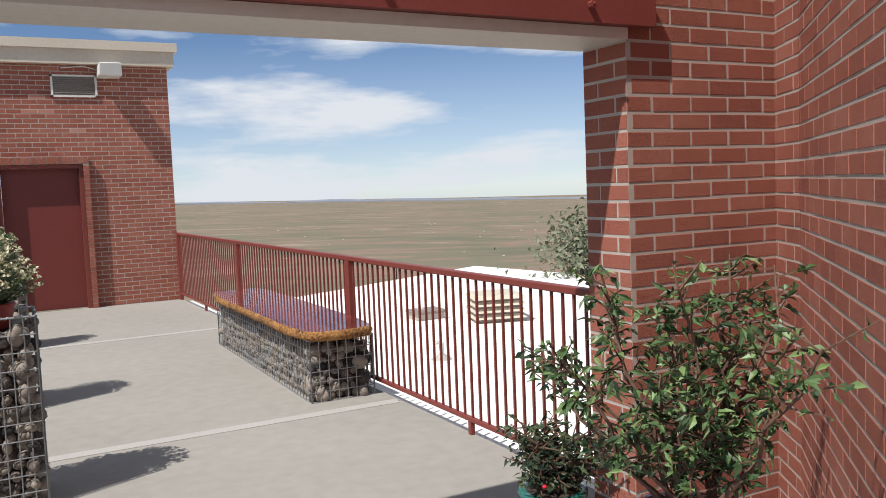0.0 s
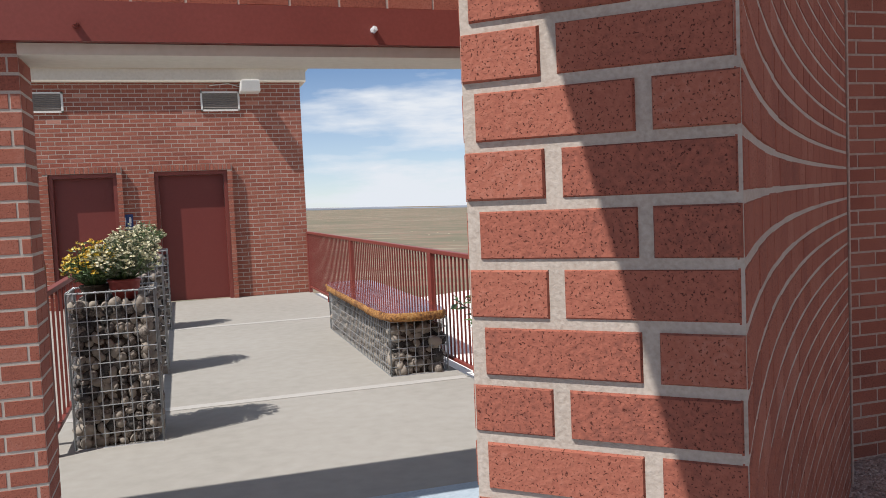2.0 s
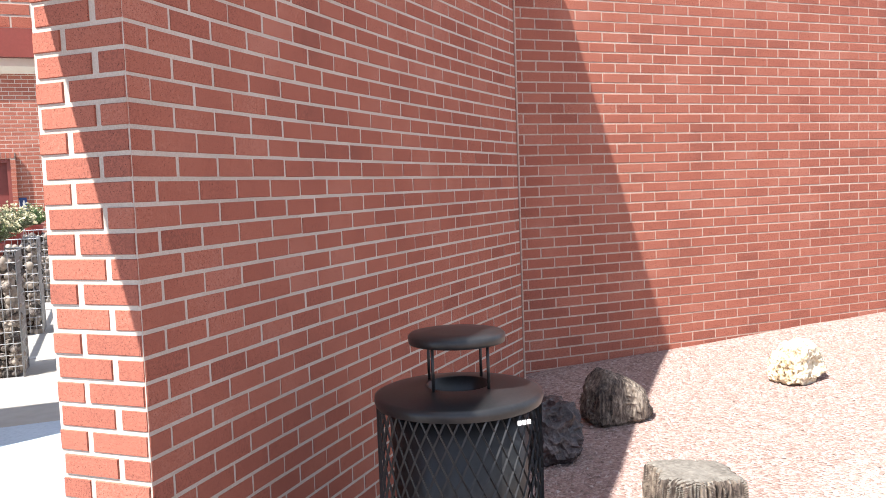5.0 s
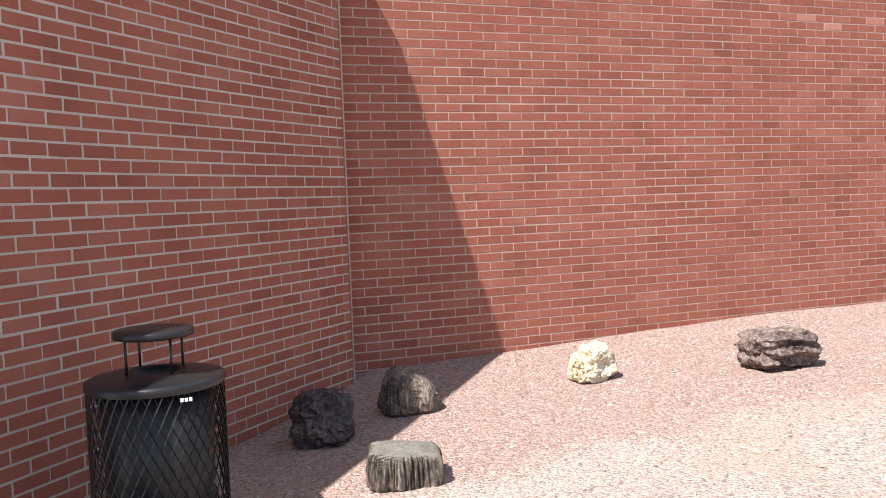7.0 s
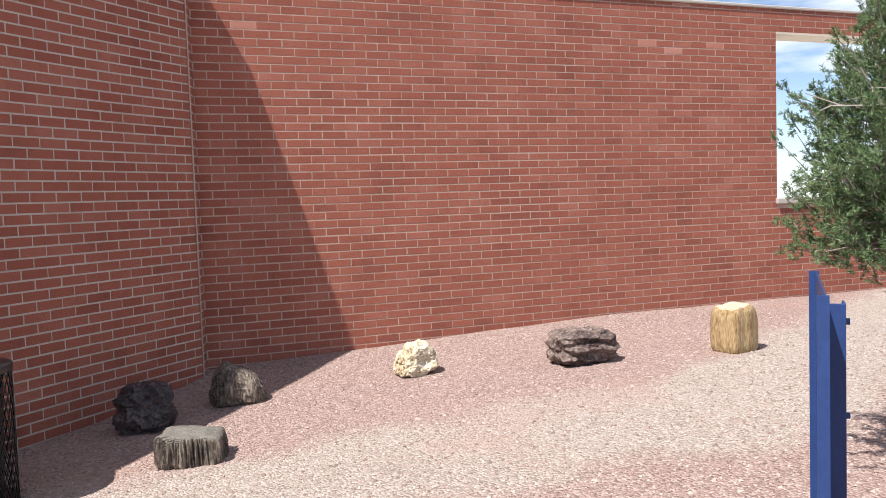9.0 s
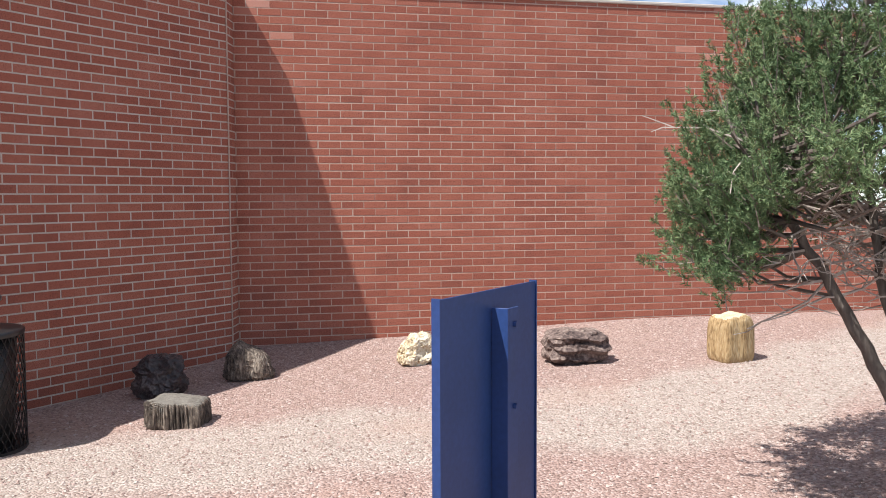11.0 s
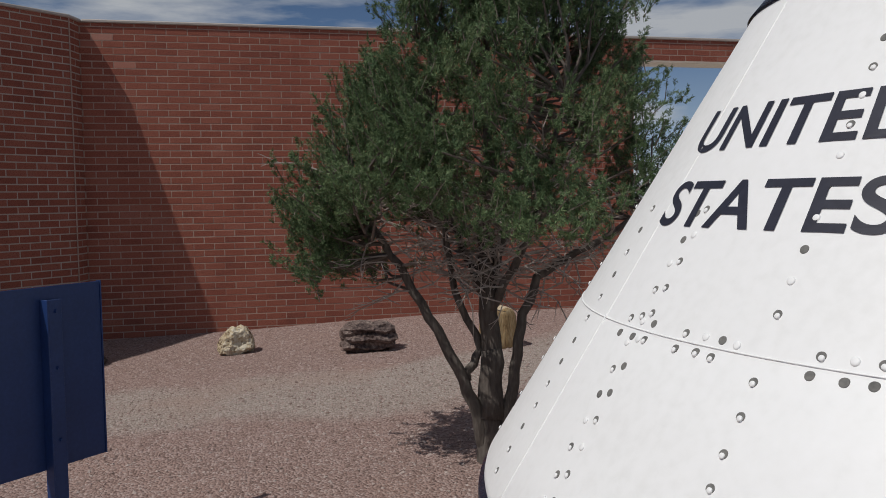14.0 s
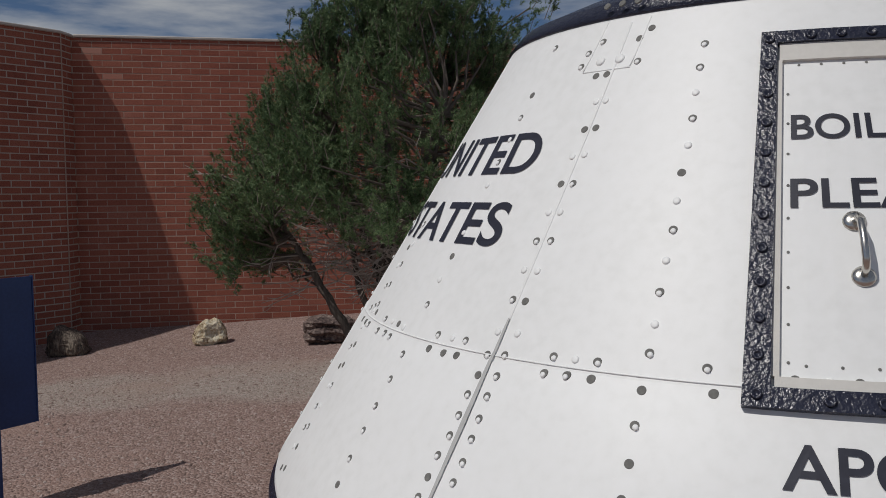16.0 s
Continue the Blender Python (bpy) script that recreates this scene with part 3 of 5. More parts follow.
# ---- gateway beam ----
def gateway_beam():
    t = thing("gateway_beam", (1.6, 1.96, 2.13), "red-brown painted steel channel beam with bolt heads over the gateway", "beam", kind="structure")
    part("channel", Mesh().box((-0.6, 1.945, 2.145), (2.86, 1.998, 2.295)), M_RED, t)
    part("soffit", Mesh().box((LEFT_X, 1.985, 2.1), (JAMB_X, 2.275, 2.143)), M_BEIGE, t, "beige painted soffit board")
    part("lintel_body", Mesh().box((LEFT_X, 1.999, 2.143), (JAMB_X, 2.262, 2.3)), M_BEIGE, t)
    for x in (0.6, 1.735, 2.55):
        q = Mesh().tube([(x, 1.922, 2.205), (x, 1.945, 2.205)], 0.014, 6).tube([(x, 1.908, 2.205), (x, 1.922, 2.205)], 0.007, 8)
        part("bolt", q, M_RED if x != 1.735 else M_LABEL, t, smooth=False)


gateway_beam()
pb = thing("passage_beam", tuple(EAST_0 - U) + (2.145,), "red-brown painted steel lintel over the passage", "beam", kind="structure")
part("lintel", Mesh().prism([tuple(EP0 + NE * 0.02), tuple(EAST_0 + NE * 0.02), tuple(WEST_0 - NE * 0.02), tuple(WP0 - NE * 0.02)], 2.145, 2.298), M_RED, pb)


# ---- deck ----
def rail_x(y):
    return 3.118 + (5.98 - y) * 0.022


def deck():
    m = Mesh()
    joints = [-9.0, 5.08, 9.45, 12.775]
    for y0, y1 in zip(joints, joints[1:]):
        if y0 < 0:
            m.prism([(-9.0, -9.0), (-5.0, -7.5), (-0.35, -2.35), (1.3, -0.6), (3.34, 1.72), (rail_x(2.3) + 0.02, 2.3), (rail_x(y1) + 0.02, y1 - 0.006), (-9.0, y1 - 0.006)], -0.25, 0.0)
            continue
        m.prism([(-9.0, y0 + 0.006), (rail_x(y0) + 0.02, y0 + 0.006), (rail_x(y1) + 0.02, y1 - 0.006), (-9.0, y1 - 0.006)], -0.25, 0.0)
    ob = tagged(part("floor_deck", m, M_CONCRETE), "pale grey cast concrete deck, lightly stained", "deck", kind="structure")
    for y in (5.08, 9.45):
        tagged(part("trim_joint", Mesh().box((-9.0, y - 0.055, -0.01), (rail_x(y) - 0.01, y + 0.055, 0.004)), M_JOINT), "pale smooth joint band in the concrete deck", "joint", kind="structure")
    tagged(part("trim_deck_edge", Mesh().prism([(rail_x(2.0) + 0.025, 2.27), (rail_x(2.0) + 0.16, 2.27), (rail_x(12.7) + 0.16, 12.7), (rail_x(12.7) + 0.025, 12.7)], -0.5, -0.03), M_ROOF), "white painted concrete deck edge", "edge", kind="structure")
    tagged(part("floor_passage", Mesh().prism([(-6.0, -2.45), (-0.35, -2.25), (-0.12, -2.46), (1.48, -0.76), (1.25, -0.52), (3.41, 1.76), (3.4, 1.99), (2.76, 2.0), (2.76, 2.62), (-6.0, 2.62)], -0.2, 0.004), M_PAVING), "pale blue painted concrete paving in the passage", "paving", kind="structure")


deck()


# ---- railing ----
def railing():
    t = thing("railing", (3.1, 7.5, 0.0), "red-brown painted steel railing with slim upright bars", "railing")
    y0, y1 = 2.3, 12.74
    def bar(name, ya, yb, z0, z1, half, parent=t, mat=M_RED):
        a2, b2 = rail_x(ya), rail_x(yb)
        part(name, bevelled(Mesh().prism([(a2 - half, ya), (a2 + half, ya), (b2 + half, yb), (b2 - half, yb)], z0, z1), 0.004), mat, parent)
    bar("top_rail", y0, y1, 1.0, 1.038, 0.026)
    bar("bottom_rail", y0, y1, 0.085, 0.115, 0.016)
    for y in (2.45, 5.93, 9.33, 12.7):
        x = rail_x(y)
        part("post", bevelled(Mesh().box((x - 0.026, y - 0.045, -0.25), (x + 0.026, y + 0.045, 1.0)), 0.004), M_RED, t)
    for y in (4.03, 7.6, 11.1):
        x = rail_x(y)
        part("foot", Mesh().box((x - 0.014, y - 0.018, -0.05), (x + 0.014, y + 0.018, 0.085)), M_RED, t)
    base, i = Mesh().box((-0.007, -0.007, 0.115), (0.007, 0.007, 1.0)).data("baluster", M_RED), 0
    y = 2.56
    while y < 12.68:
        if min(abs(y - p) for p in (2.45, 5.93, 9.33, 12.7)) > 0.05:
            ob = part("baluster", base, M_RED, t)
            ob.matrix_parent_inverse = t.matrix_world.inverted()
            ob.location = (rail_x(y), y, 0)
        y += 0.0965


railing()


# ---- door wall ----
DOORS = [(0.56, 1.70), (-1.0, 0.0), (-2.7, -1.7)]
doorwall = wall("wall_doors", "red brick building wall with two red doors", [
    (rect(-9.0, DOORS[2][0], DOOR_Y, DOOR_Y + 0.3), -0.2, 3.6), (rect(DOORS[2][1], DOORS[1][0], DOOR_Y, DOOR_Y + 0.3), -0.2, 3.6), (rect(DOORS[1][1], DOORS[0][0], DOOR_Y, DOOR_Y + 0.3), -0.2, 3.6), (rect(DOORS[0][1], 2.97, DOOR_Y, DOOR_Y + 0.3), -0.2, 3.6)]
    + [(rect(x0, x1, DOOR_Y, DOOR_Y + 0.3), 2.12, 3.6) for x0, x1 in DOORS] + [(rect(2.67, 2.97, DOOR_Y + 0.3, DOOR_Y + 7.0), -4.0, 3.6)])
holes = [(x0 + 9.0, x1 + 9.0, -0.2, 2.12) for x0, x1 in DOORS]
bricks(doorwall, (-9.0, DOOR_Y), (2.97, DOOR_Y), 0.0, 3.58, holes=holes)
bricks(doorwall, (2.97, DOOR_Y), (2.97, DOOR_Y + 7.0), -2.0, 3.58)


def cornice():
    tagged(part("trim_cornice", Mesh().prism([(-9.0, DOOR_Y - 0.13), (3.06, DOOR_Y - 0.13), (3.06, DOOR_Y + 7.0), (-9.0, DOOR_Y + 7.0)], 3.55, 3.76).prism([(-9.0, DOOR_Y - 0.18), (3.11, DOOR_Y - 0.18), (3.11, DOOR_Y + 7.0), (-9.0, DOOR_Y + 7.0)], 3.76, 3.89), M_BEIGE), "beige stepped roof fascia", "fascia", kind="structure")


cornice()


def door(i, x0, x1):
    t = thing("door_%d" % i, ((x0 + x1) / 2, DOOR_Y, 0), "closed dark red painted metal door in a red frame", "door", kind="structure")
    f = Mesh().box((x0, DOOR_Y - 0.05, 0), (x0 + 0.06, DOOR_Y + 0.2, 2.12)).box((x1 - 0.06, DOOR_Y - 0.05, 0), (x1, DOOR_Y + 0.2, 2.12)).box((x0 + 0.06, DOOR_Y - 0.05, 2.06), (x1 - 0.06, DOOR_Y + 0.2, 2.12))
    part("door_frame", f, M_RED, t)
    part("door_leaf", Mesh().box((x0 + 0.063, DOOR_Y + 0.06, 0.01), (x1 - 0.063, DOOR_Y + 0.11, 2.057)), M_DOOR, t)
    # raised brick surround: stacked jambs and a soldier course
    jambs = Mesh().box((x1, DOOR_Y - 0.1, 0), (x1 + 0.075, DOOR_Y, 2.12)).box((x0 - 0.075, DOOR_Y - 0.1, 0), (x0, DOOR_Y, 2.12)).box((x0 - 0.075, DOOR_Y - 0.1, 2.122), (x1 + 0.075, DOOR_Y, 2.215))
    part("surround", jambs, M_MORTAR, t)
    s = Mesh()
    for k in range(31):
        z = k * COURSE + 0.005
        for a2, b2 in ((x0 - 0.078, x0 + 0.0), (x1 + 0.0, x1 + 0.078)):
            s.box((a2, DOOR_Y - 0.105, z), (b2, DOOR_Y - 0.02, z + 0.058))
    x = x0 - 0.075
    while x < x1 + 0.06:
        s.box((x, DOOR_Y - 0.106, 2.126), (x + 0.057, DOOR_Y - 0.02, 2.22))
        x += COURSE
    tagged(part("surround_bricks", s, M_BRICK, t), kind="stuff")


for i, (x0, x1) in enumerate(DOORS):
    door(i + 1, x0, x1)


def wall_vent(x0):
    t = thing("wall_vent", (x0 + 0.31, DOOR_Y, 3.08), "pale framed louvred vent high on a brick wall", "vent", group="wall vents")
    x1, z0, z1, y = x0 + 0.62, 3.085, 3.405, DOOR_Y - 0.03
    part("frame", Mesh().box((x0, y, z0), (x1, y + 0.03, z0 + 0.025)).box((x0, y, z1 - 0.025), (x1, y + 0.03, z1)).box((x0, y, z0), (x0 + 0.03, y + 0.03, z1)).box((x1 - 0.03, y, z0), (x1, y + 0.03, z1)), M_VENT_FRAME, t)
    part("backing", Mesh().box((x0 + 0.02, y + 0.022, z0 + 0.02), (x1 - 0.02, y + 0.034, z1 - 0.02)), M_VENT, t)
    for k in range(9):
        z = z0 + 0.035 + k * 0.03
        part("slat", Mesh().box((x0 + 0.03, -0.014, -0.002), (x1 - 0.03, 0.014, 0.002), pose(0, y + 0.014, z, 40)), M_VENT, t)


wall_vent(1.35)
wall_vent(-1.33)


def wall_lamp():
    t = thing("wall_lamp", (2.13, DOOR_Y, 3.36), "cream box floodlight fixed under the fascia", "lamp")
    part("housing", bevelled(Mesh().add([(1.97, DOOR_Y - 0.36, 3.36), (2.29, DOOR_Y - 0.36, 3.36), (2.29, DOOR_Y - 0.01, 3.36), (1.97, DOOR_Y - 0.01, 3.36), (1.985, DOOR_Y - 0.4, 3.545), (2.275, DOOR_Y - 0.4, 3.545), (2.275, DOOR_Y - 0.01, 3.545), (1.985, DOOR_Y - 0.01, 3.545)],
         [(0, 3, 2, 1), (4, 5, 6, 7), (0, 1, 5, 4), (1, 2, 6, 5), (2, 3, 7, 6), (3, 0, 4, 7)]), 0.012), M_VENT_FRAME, t)
    part("conduit", Mesh().tube([(1.5, DOOR_Y - 0.012, 3.5), (1.8, DOOR_Y - 0.012, 3.535), (1.99, DOOR_Y - 0.012, 3.48)], 0.008, 6), M_VENT_FRAME, t)


wall_lamp()


def facility_sign():
    t = thing("facility_sign", (0.2, DOOR_Y, 1.2), "small blue wall sign with white symbols beside a door", "sign")
    y = DOOR_Y - 0.02
    part("plate", Mesh().box((0.03, y, 1.21), (0.2, y + 0.012, 1.46)), M_BLUE, t)
    g = Mesh()
    for x in (0.075, 0.155):
        g.box((x - 0.018, y - 0.003, 1.32), (x + 0.018, y, 1.385)).box((x - 0.012, y - 0.003, 1.39), (x + 0.012, y, 1.412)).box((x - 0.012, y - 0.003, 1.27), (x + 0.012, y, 1.318))
    g.box((0.06, y - 0.003, 1.232), (0.17, y, 1.25))
    part("symbols", g, M_LABEL, t, "white pictogram shapes")


facility_sign()


# ---- lower roof beyond the railing ----
def lower_roof():
    tagged(part("roof_lower", Mesh().prism([(3.3, -2.0), (16.0, 2.2), (19.0, 16.0), (17.0, 28.0), (3.2, 21.5), (3.1, 12.0)], -2.2, -1.6), M_ROOF), "bright white flat membrane roof below the deck", "roof", kind="structure")


lower_roof()


# ---- stones and gabions ----
def pebble_mesh(seed, name, mat):
    bm = bmesh.new()
    bmesh.ops.create_icosphere(bm, subdivisions=2, radius=1.0)
    for v in bm.verts:
        k = noise.noise(v.co * 0.9 + Vector((seed * 7.3, 0, 0)))
        v.co *= 1.0 + 0.28 * k
        v.co.z *= 0.72
    me = bpy.data.meshes.new(name)
    bm.to_mesh(me)
    bm.free()
    me.materials.append(mat)
    me.polygons.foreach_set("use_smooth", [True] * len(me.polygons))
    return me


STONES = [pebble_mesh(i, "stone", M_STONE) for i in range(7)]


def wire_cage(parent, lo, hi, dx, dz, r=0.0036):
    """Welded wire faces of a cage: four sides, each a mesh of its own."""
    (x0, y0, z0), (x1, y1, z1) = lo, hi
    for p, q in (((x0, y0), (x1, y0)), ((x1, y0), (x1, y1)), ((x1, y1), (x0, y1)), ((x0, y1), (x0, y0))):
        m, p, q = Mesh(), Vector(p), Vector(q)
        wires = []
        n = max(2, round((q - p).length / dx))
        for i in range(n + 1):
            c = p + (q - p) * i / n
            wires.append(Mesh().tube([(c.x, c.y, z0), (c.x, c.y, z1 + 0.004)], r if 0 < i < n else r * 2.0, 5, False))
        k = max(2, round((z1 - z0) / dz))
        for i in range(k + 1):
            z = z0 + (z1 - z0) * i / k
            wires.append(Mesh().tube([(p.x, p.y, z), (q.x, q.y, z)], r if 0 < i < k else r * 1.7, 5, False))
        # lacing spiral along the top edge
        turns = int((q - p).length / 0.033)
        way = (q - p).normalized()
        side = Vector((way.y, -way.x))
        pts = []
        for i in range(turns * 6):
            a = i * math.pi / 3
            c = p + way * (i / 6 * 0.033) + side * 0.008 * math.cos(a)
            pts.append((c.x, c.y, z1 + 0.008 * math.sin(a)))
        m.tube(pts, 0.0018, 4, False)
        panel = part("wire_panel", m, M_WIRE, parent)
        for w in wires:
            part("wire", w, M_WIRE, panel)


def fill_stones(parent, lo, hi, size, seed, limit=300):
    """Stones packed just inside the faces of a cage, over a dark core of stones."""
    rnd = random.Random(seed)
    (x0, y0, z0), (x1, y1, z1) = lo, hi
    core = Mesh().box((x0 + 0.06, y0 + 0.06, z0), (x1 - 0.06, y1 - 0.06, z1 - 0.05))
    part("core", core, M_SOIL, parent)
    cells = []
    for p, q, n in (((x0, y0), (x1, y0), (0, 1)), ((x1, y0), (x1, y1), (-1, 0)), ((x0, y1), (x0, y0), (1, 0)), ((x1, y1), (x0, y1), (0, -1))):
        p, q, n = Vector(p), Vector(q), Vector(n)
        length, z, row = (q - p).length, z0 + size * 0.4, 0
        while z < z1 - size * 0.25:
            u = size * (0.3 + 0.45 * (row % 2))
            while u < length - size * 0.2:
                s = size * rnd.choice((0.42, 0.5, 0.55, 0.62, 0.75))
                c = p + (q - p).normalized() * u + n * (s * 1.05 + 0.008 + rnd.uniform(0, 0.03))
                cells.append((c.x, c.y, z + rnd.uniform(-0.15, 0.15) * size, s))
                u += size * rnd.uniform(0.8, 1.05)
            z += size * 0.72
            row += 1
    # a loose top layer
    y = y0 + size * 0.6
    while y < y1 - size * 0.4:
        x = x0 + size * 0.6
        while x < x1 - size * 0.4:
            cells.append((x, y, z1 - 0.05 + rnd.uniform(-0.01, 0.01), size * 0.5))
            x += size * 0.95
        y += size * 0.95
    rest = Mesh()
    for i, (x, y, z, s) in enumerate(cells):
        m = Matrix.LocRotScale((x, y, z), Euler([rnd.uniform(0, 6.28) for _ in range(3)]), (s * rnd.uniform(0.8, 1.2), s * rnd.uniform(0.8, 1.1), s))
        me = STONES[rnd.randrange(7)]
        if i < limit:
            ob = new("stone", me)
            ob.parent, ob.matrix_parent_inverse, ob.matrix_basis = parent, parent.matrix_world.inverted(), m
        else:
            rest.add([m @ v.co for v in me.vertices], [tuple(f.vertices) for f in me.polygons])
    if rest.f:
        tagged(part("stone_fill", rest, M_STONE, parent, smooth=True), kind="stuff")


def gabion(y0, seed):
    t = thing("gabion_planter", (0.475, y0 + 0.22, 0), "wire gabion pillar filled with grey river stones", "gabion", group="gabion planters along the deck")
    lo, hi = (0.21, y0, 0.0), (0.74, y0 + 0.43, 1.0)
    wire_cage(t, lo, hi, 0.062, 0.095)
    fill_stones(t, (lo[0] + 0.006, lo[1] + 0.006, 0.0), (hi[0] - 0.006, hi[1] - 0.006, 0.93), 0.068, seed)


for i, y0 in enumerate((4.22, 6.5, 9.42)):
    gabion(y0, i + 3)


def stone_bench():
    t = thing("gabion_bench", (2.82, 6.87, 0), "long caged river-stone bench with polished red stone slab top", "bench")
    lo, hi = (2.565, 5.38, 0.0), (3.07, 8.38, 0.47)
    wire_cage(t, lo, hi, 0.07, 0.085)
    fill_stones(t, (lo[0] + 0.006, lo[1] + 0.006, 0), (hi[0] - 0.006, hi[1] - 0.006, 0.44), 0.078, 21)
    rnd, n = random.Random(4), 64
    ring = []
    for i in range(n):
        a = 2 * math.pi * i / n
        c, s = math.cos(a), math.sin(a)
        x = 0.3 * math.copysign(abs(c) ** 0.35, c)
        y = 1.62 * math.copysign(abs(s) ** 0.3, s)
        w = 1.0 + 0.05 * noise.noise((c * 2.2, s * 7.0, 2.0)) + 0.03 * noise.noise((c * 6, s * 22, 5.0))
        ring.append((2.79 + x * w, 6.87 + y * (1 + 0.02 * noise.noise((c * 3, s * 3, 9)))))
    top, rind, k = Mesh(), Mesh(), len(ring)
    top.add([(2.79 + (x - 2.79) * 0.985, 6.87 + (y - 6.87) * 0.997, 0.553) for x, y in ring], [tuple(range(k))])
    rows = []
    for z, grow in ((0.475, 0.93), (0.485, 1.0), (0.51, 1.035), (0.535, 1.02), (0.553, 0.985)):
        rows.append([(2.79 + (x - 2.79) * (grow + 0.09 * noise.noise((x * 14, y * 9, z * 40))), 6.87 + (y - 6.87) * (1 - (1 - grow) * 0.2), z) for x, y in ring])
    rows[-1] = top.v[:]
    rind.v = [p for r in rows for p in r]
    rind.f = [(j * k + i, j * k + (i + 1) % k, (j + 1) * k + (i + 1) % k, (j + 1) * k + i) for j in range(len(rows) - 1) for i in range(k)] + [tuple(reversed(range(k)))]
    slab = part("slab", top, M_SLAB, t, "polished dark red slab face")
    part("rind", rind, M_RIND, slab, "rough orange natural edge", smooth=True)


stone_bench()


# ---- foliage helpers ----
def leaf(m, base, way, length, width, rnd, fold=0.25):
    """A small pointed leaf with a folded midrib."""
    way = Vector(way).normalized()
    side = way.cross(Vector((rnd.uniform(-1, 1), rnd.uniform(-1, 1), rnd.uniform(0.2, 1)))).normalized()
    up = side.cross(way)
    b = Vector(base)
    mid, tip = b + way * length * 0.5, b + way * length - up * length * 0.12
    m.add([b, mid + side * width / 2 + up * fold * width, tip, mid - side * width / 2 + up * fold * width, mid], [(0, 4, 1), (4, 2, 1), (0, 3, 4), (4, 3, 2)])


def potted_shrub(name, label, place, pot_rings, pot_mat, stems, leaf_mat, leaf_len, tips, spread_r, height, seed, tag=False, bloom=False):
    x, y = place
    t = thing(name, (x, y, 0), label, "potted plant")
    pot = part("pot", Mesh().lathe(pot_rings, 40, (x, y), True), pot_mat, t, smooth=True)
    rim = pot_rings[-1][1]
    part("soil", Mesh().lathe([(pot_rings[-1][0] - 0.012, rim - 0.04), (pot_rings[-1][0] - 0.016, rim + 0.003)], 24, (x, y), True), M_SOIL, t)
    if tag:
        a = math.atan2(-0.8, -0.75)
        r = pot_rings[-2][0] + 0.012
        lab = Mesh().box((-0.022, -0.002, -0.016), (0.022, 0.002, 0.016), pose(x + r * math.cos(a), y + r * math.sin(a), rim - 0.12, 0, 0, math.degrees(a) + 90))
        part("label", lab, M_LABEL, pot, "small white paper label")
    rnd, lv, br = random.Random(seed), Mesh(), Mesh()
    for k in range(stems):
        a = 2 * math.pi * k / stems + rnd.uniform(-0.4, 0.4)
        lean = rnd.uniform(0.15, 1.0)
        pts, p = [], Vector((x + 0.05 * math.cos(a), y + 0.05 * math.sin(a), rim - 0.02))
        goal = Vector((x + spread_r * lean * math.cos(a), y + spread_r * lean * math.sin(a), rim + height * rnd.uniform(0.55, 1.0)))
        for i in range(6):
            f = i / 5
            pts.append(p.lerp(goal, f) + Vector((rnd.uniform(-1, 1), rnd.uniform(-1, 1), rnd.uniform(-0.4, 0.4))) * 0.03 * (0 if i == 0 else 1))
        br.tube(pts, [0.009 * (1 - 0.13 * i) for i in range(6)], 5)
        for _ in range(tips):
            f = rnd.uniform(0.25, 1.0)
            i = min(4, int(f * 5))
            q = pts[i].lerp(pts[i + 1], f * 5 - i)
            w = Vector((rnd.uniform(-1, 1), rnd.uniform(-1, 1), rnd.uniform(-0.2, 0.8))).normalized()
            e = q + w * rnd.uniform(0.04, 0.14)
            br.tube([q, e], [0.0035, 0.002], 4, False)
            for _ in range(rnd.randint(3, 7)):
                d = (w * 0.4 + Vector((rnd.uniform(-1, 1), rnd.uniform(-1, 1), rnd.uniform(-0.9, 0.5)))).normalized()
                leaf(lv, q.lerp(e, rnd.uniform(0.4, 1.0)), d, leaf_len * rnd.uniform(0.4, 1.35), leaf_len * 0.42 * rnd.uniform(0.6, 1.2), rnd)
    tagged(part("stem_mass", br, M_STEM, t), kind="stuff")
    tagged(part("leaf_mass", lv, leaf_mat, t), kind="stuff")
    if bloom:
        for bx, by, bz in ((-0.11, -0.1, 0.06),):
            q = pebble_mesh(3, "bloom", M_BLOOM)
            ob = part("bloom", q, M_BLOOM, t)
            ob.matrix_parent_inverse = t.matrix_world.inverted()
            ob.matrix_basis = Matrix.LocRotScale((x + bx, y + by, rim + bz), None, (0.011, 0.011, 0.011))


potted_shrub("potted_rose", "leafy green shrub in a tall glossy blue glazed pot", (2.3, 1.22), [(0.12, 0.0), (0.15, 0.06), (0.19, 0.3), (0.2, 0.5), (0.195, 0.56), (0.215, 0.585), (0.215, 0.61), (0.195, 0.615)], M_POT_BLUE, 17, M_LEAF, 0.047, 24, 0.55, 0.74, 5, tag=True)
potted_shrub("potted_flower", "dark-leaved small bush with a red bloom in a green glazed pot", (2.5, 2.2), [(0.08, 0.0), (0.1, 0.03), (0.14, 0.16), (0.145, 0.25), (0.125, 0.315), (0.14, 0.335), (0.14, 0.35), (0.125, 0.353)], M_POT_GREEN, 13, M_LEAF_DARK, 0.04, 22, 0.24, 0.27, 8, bloom=True)


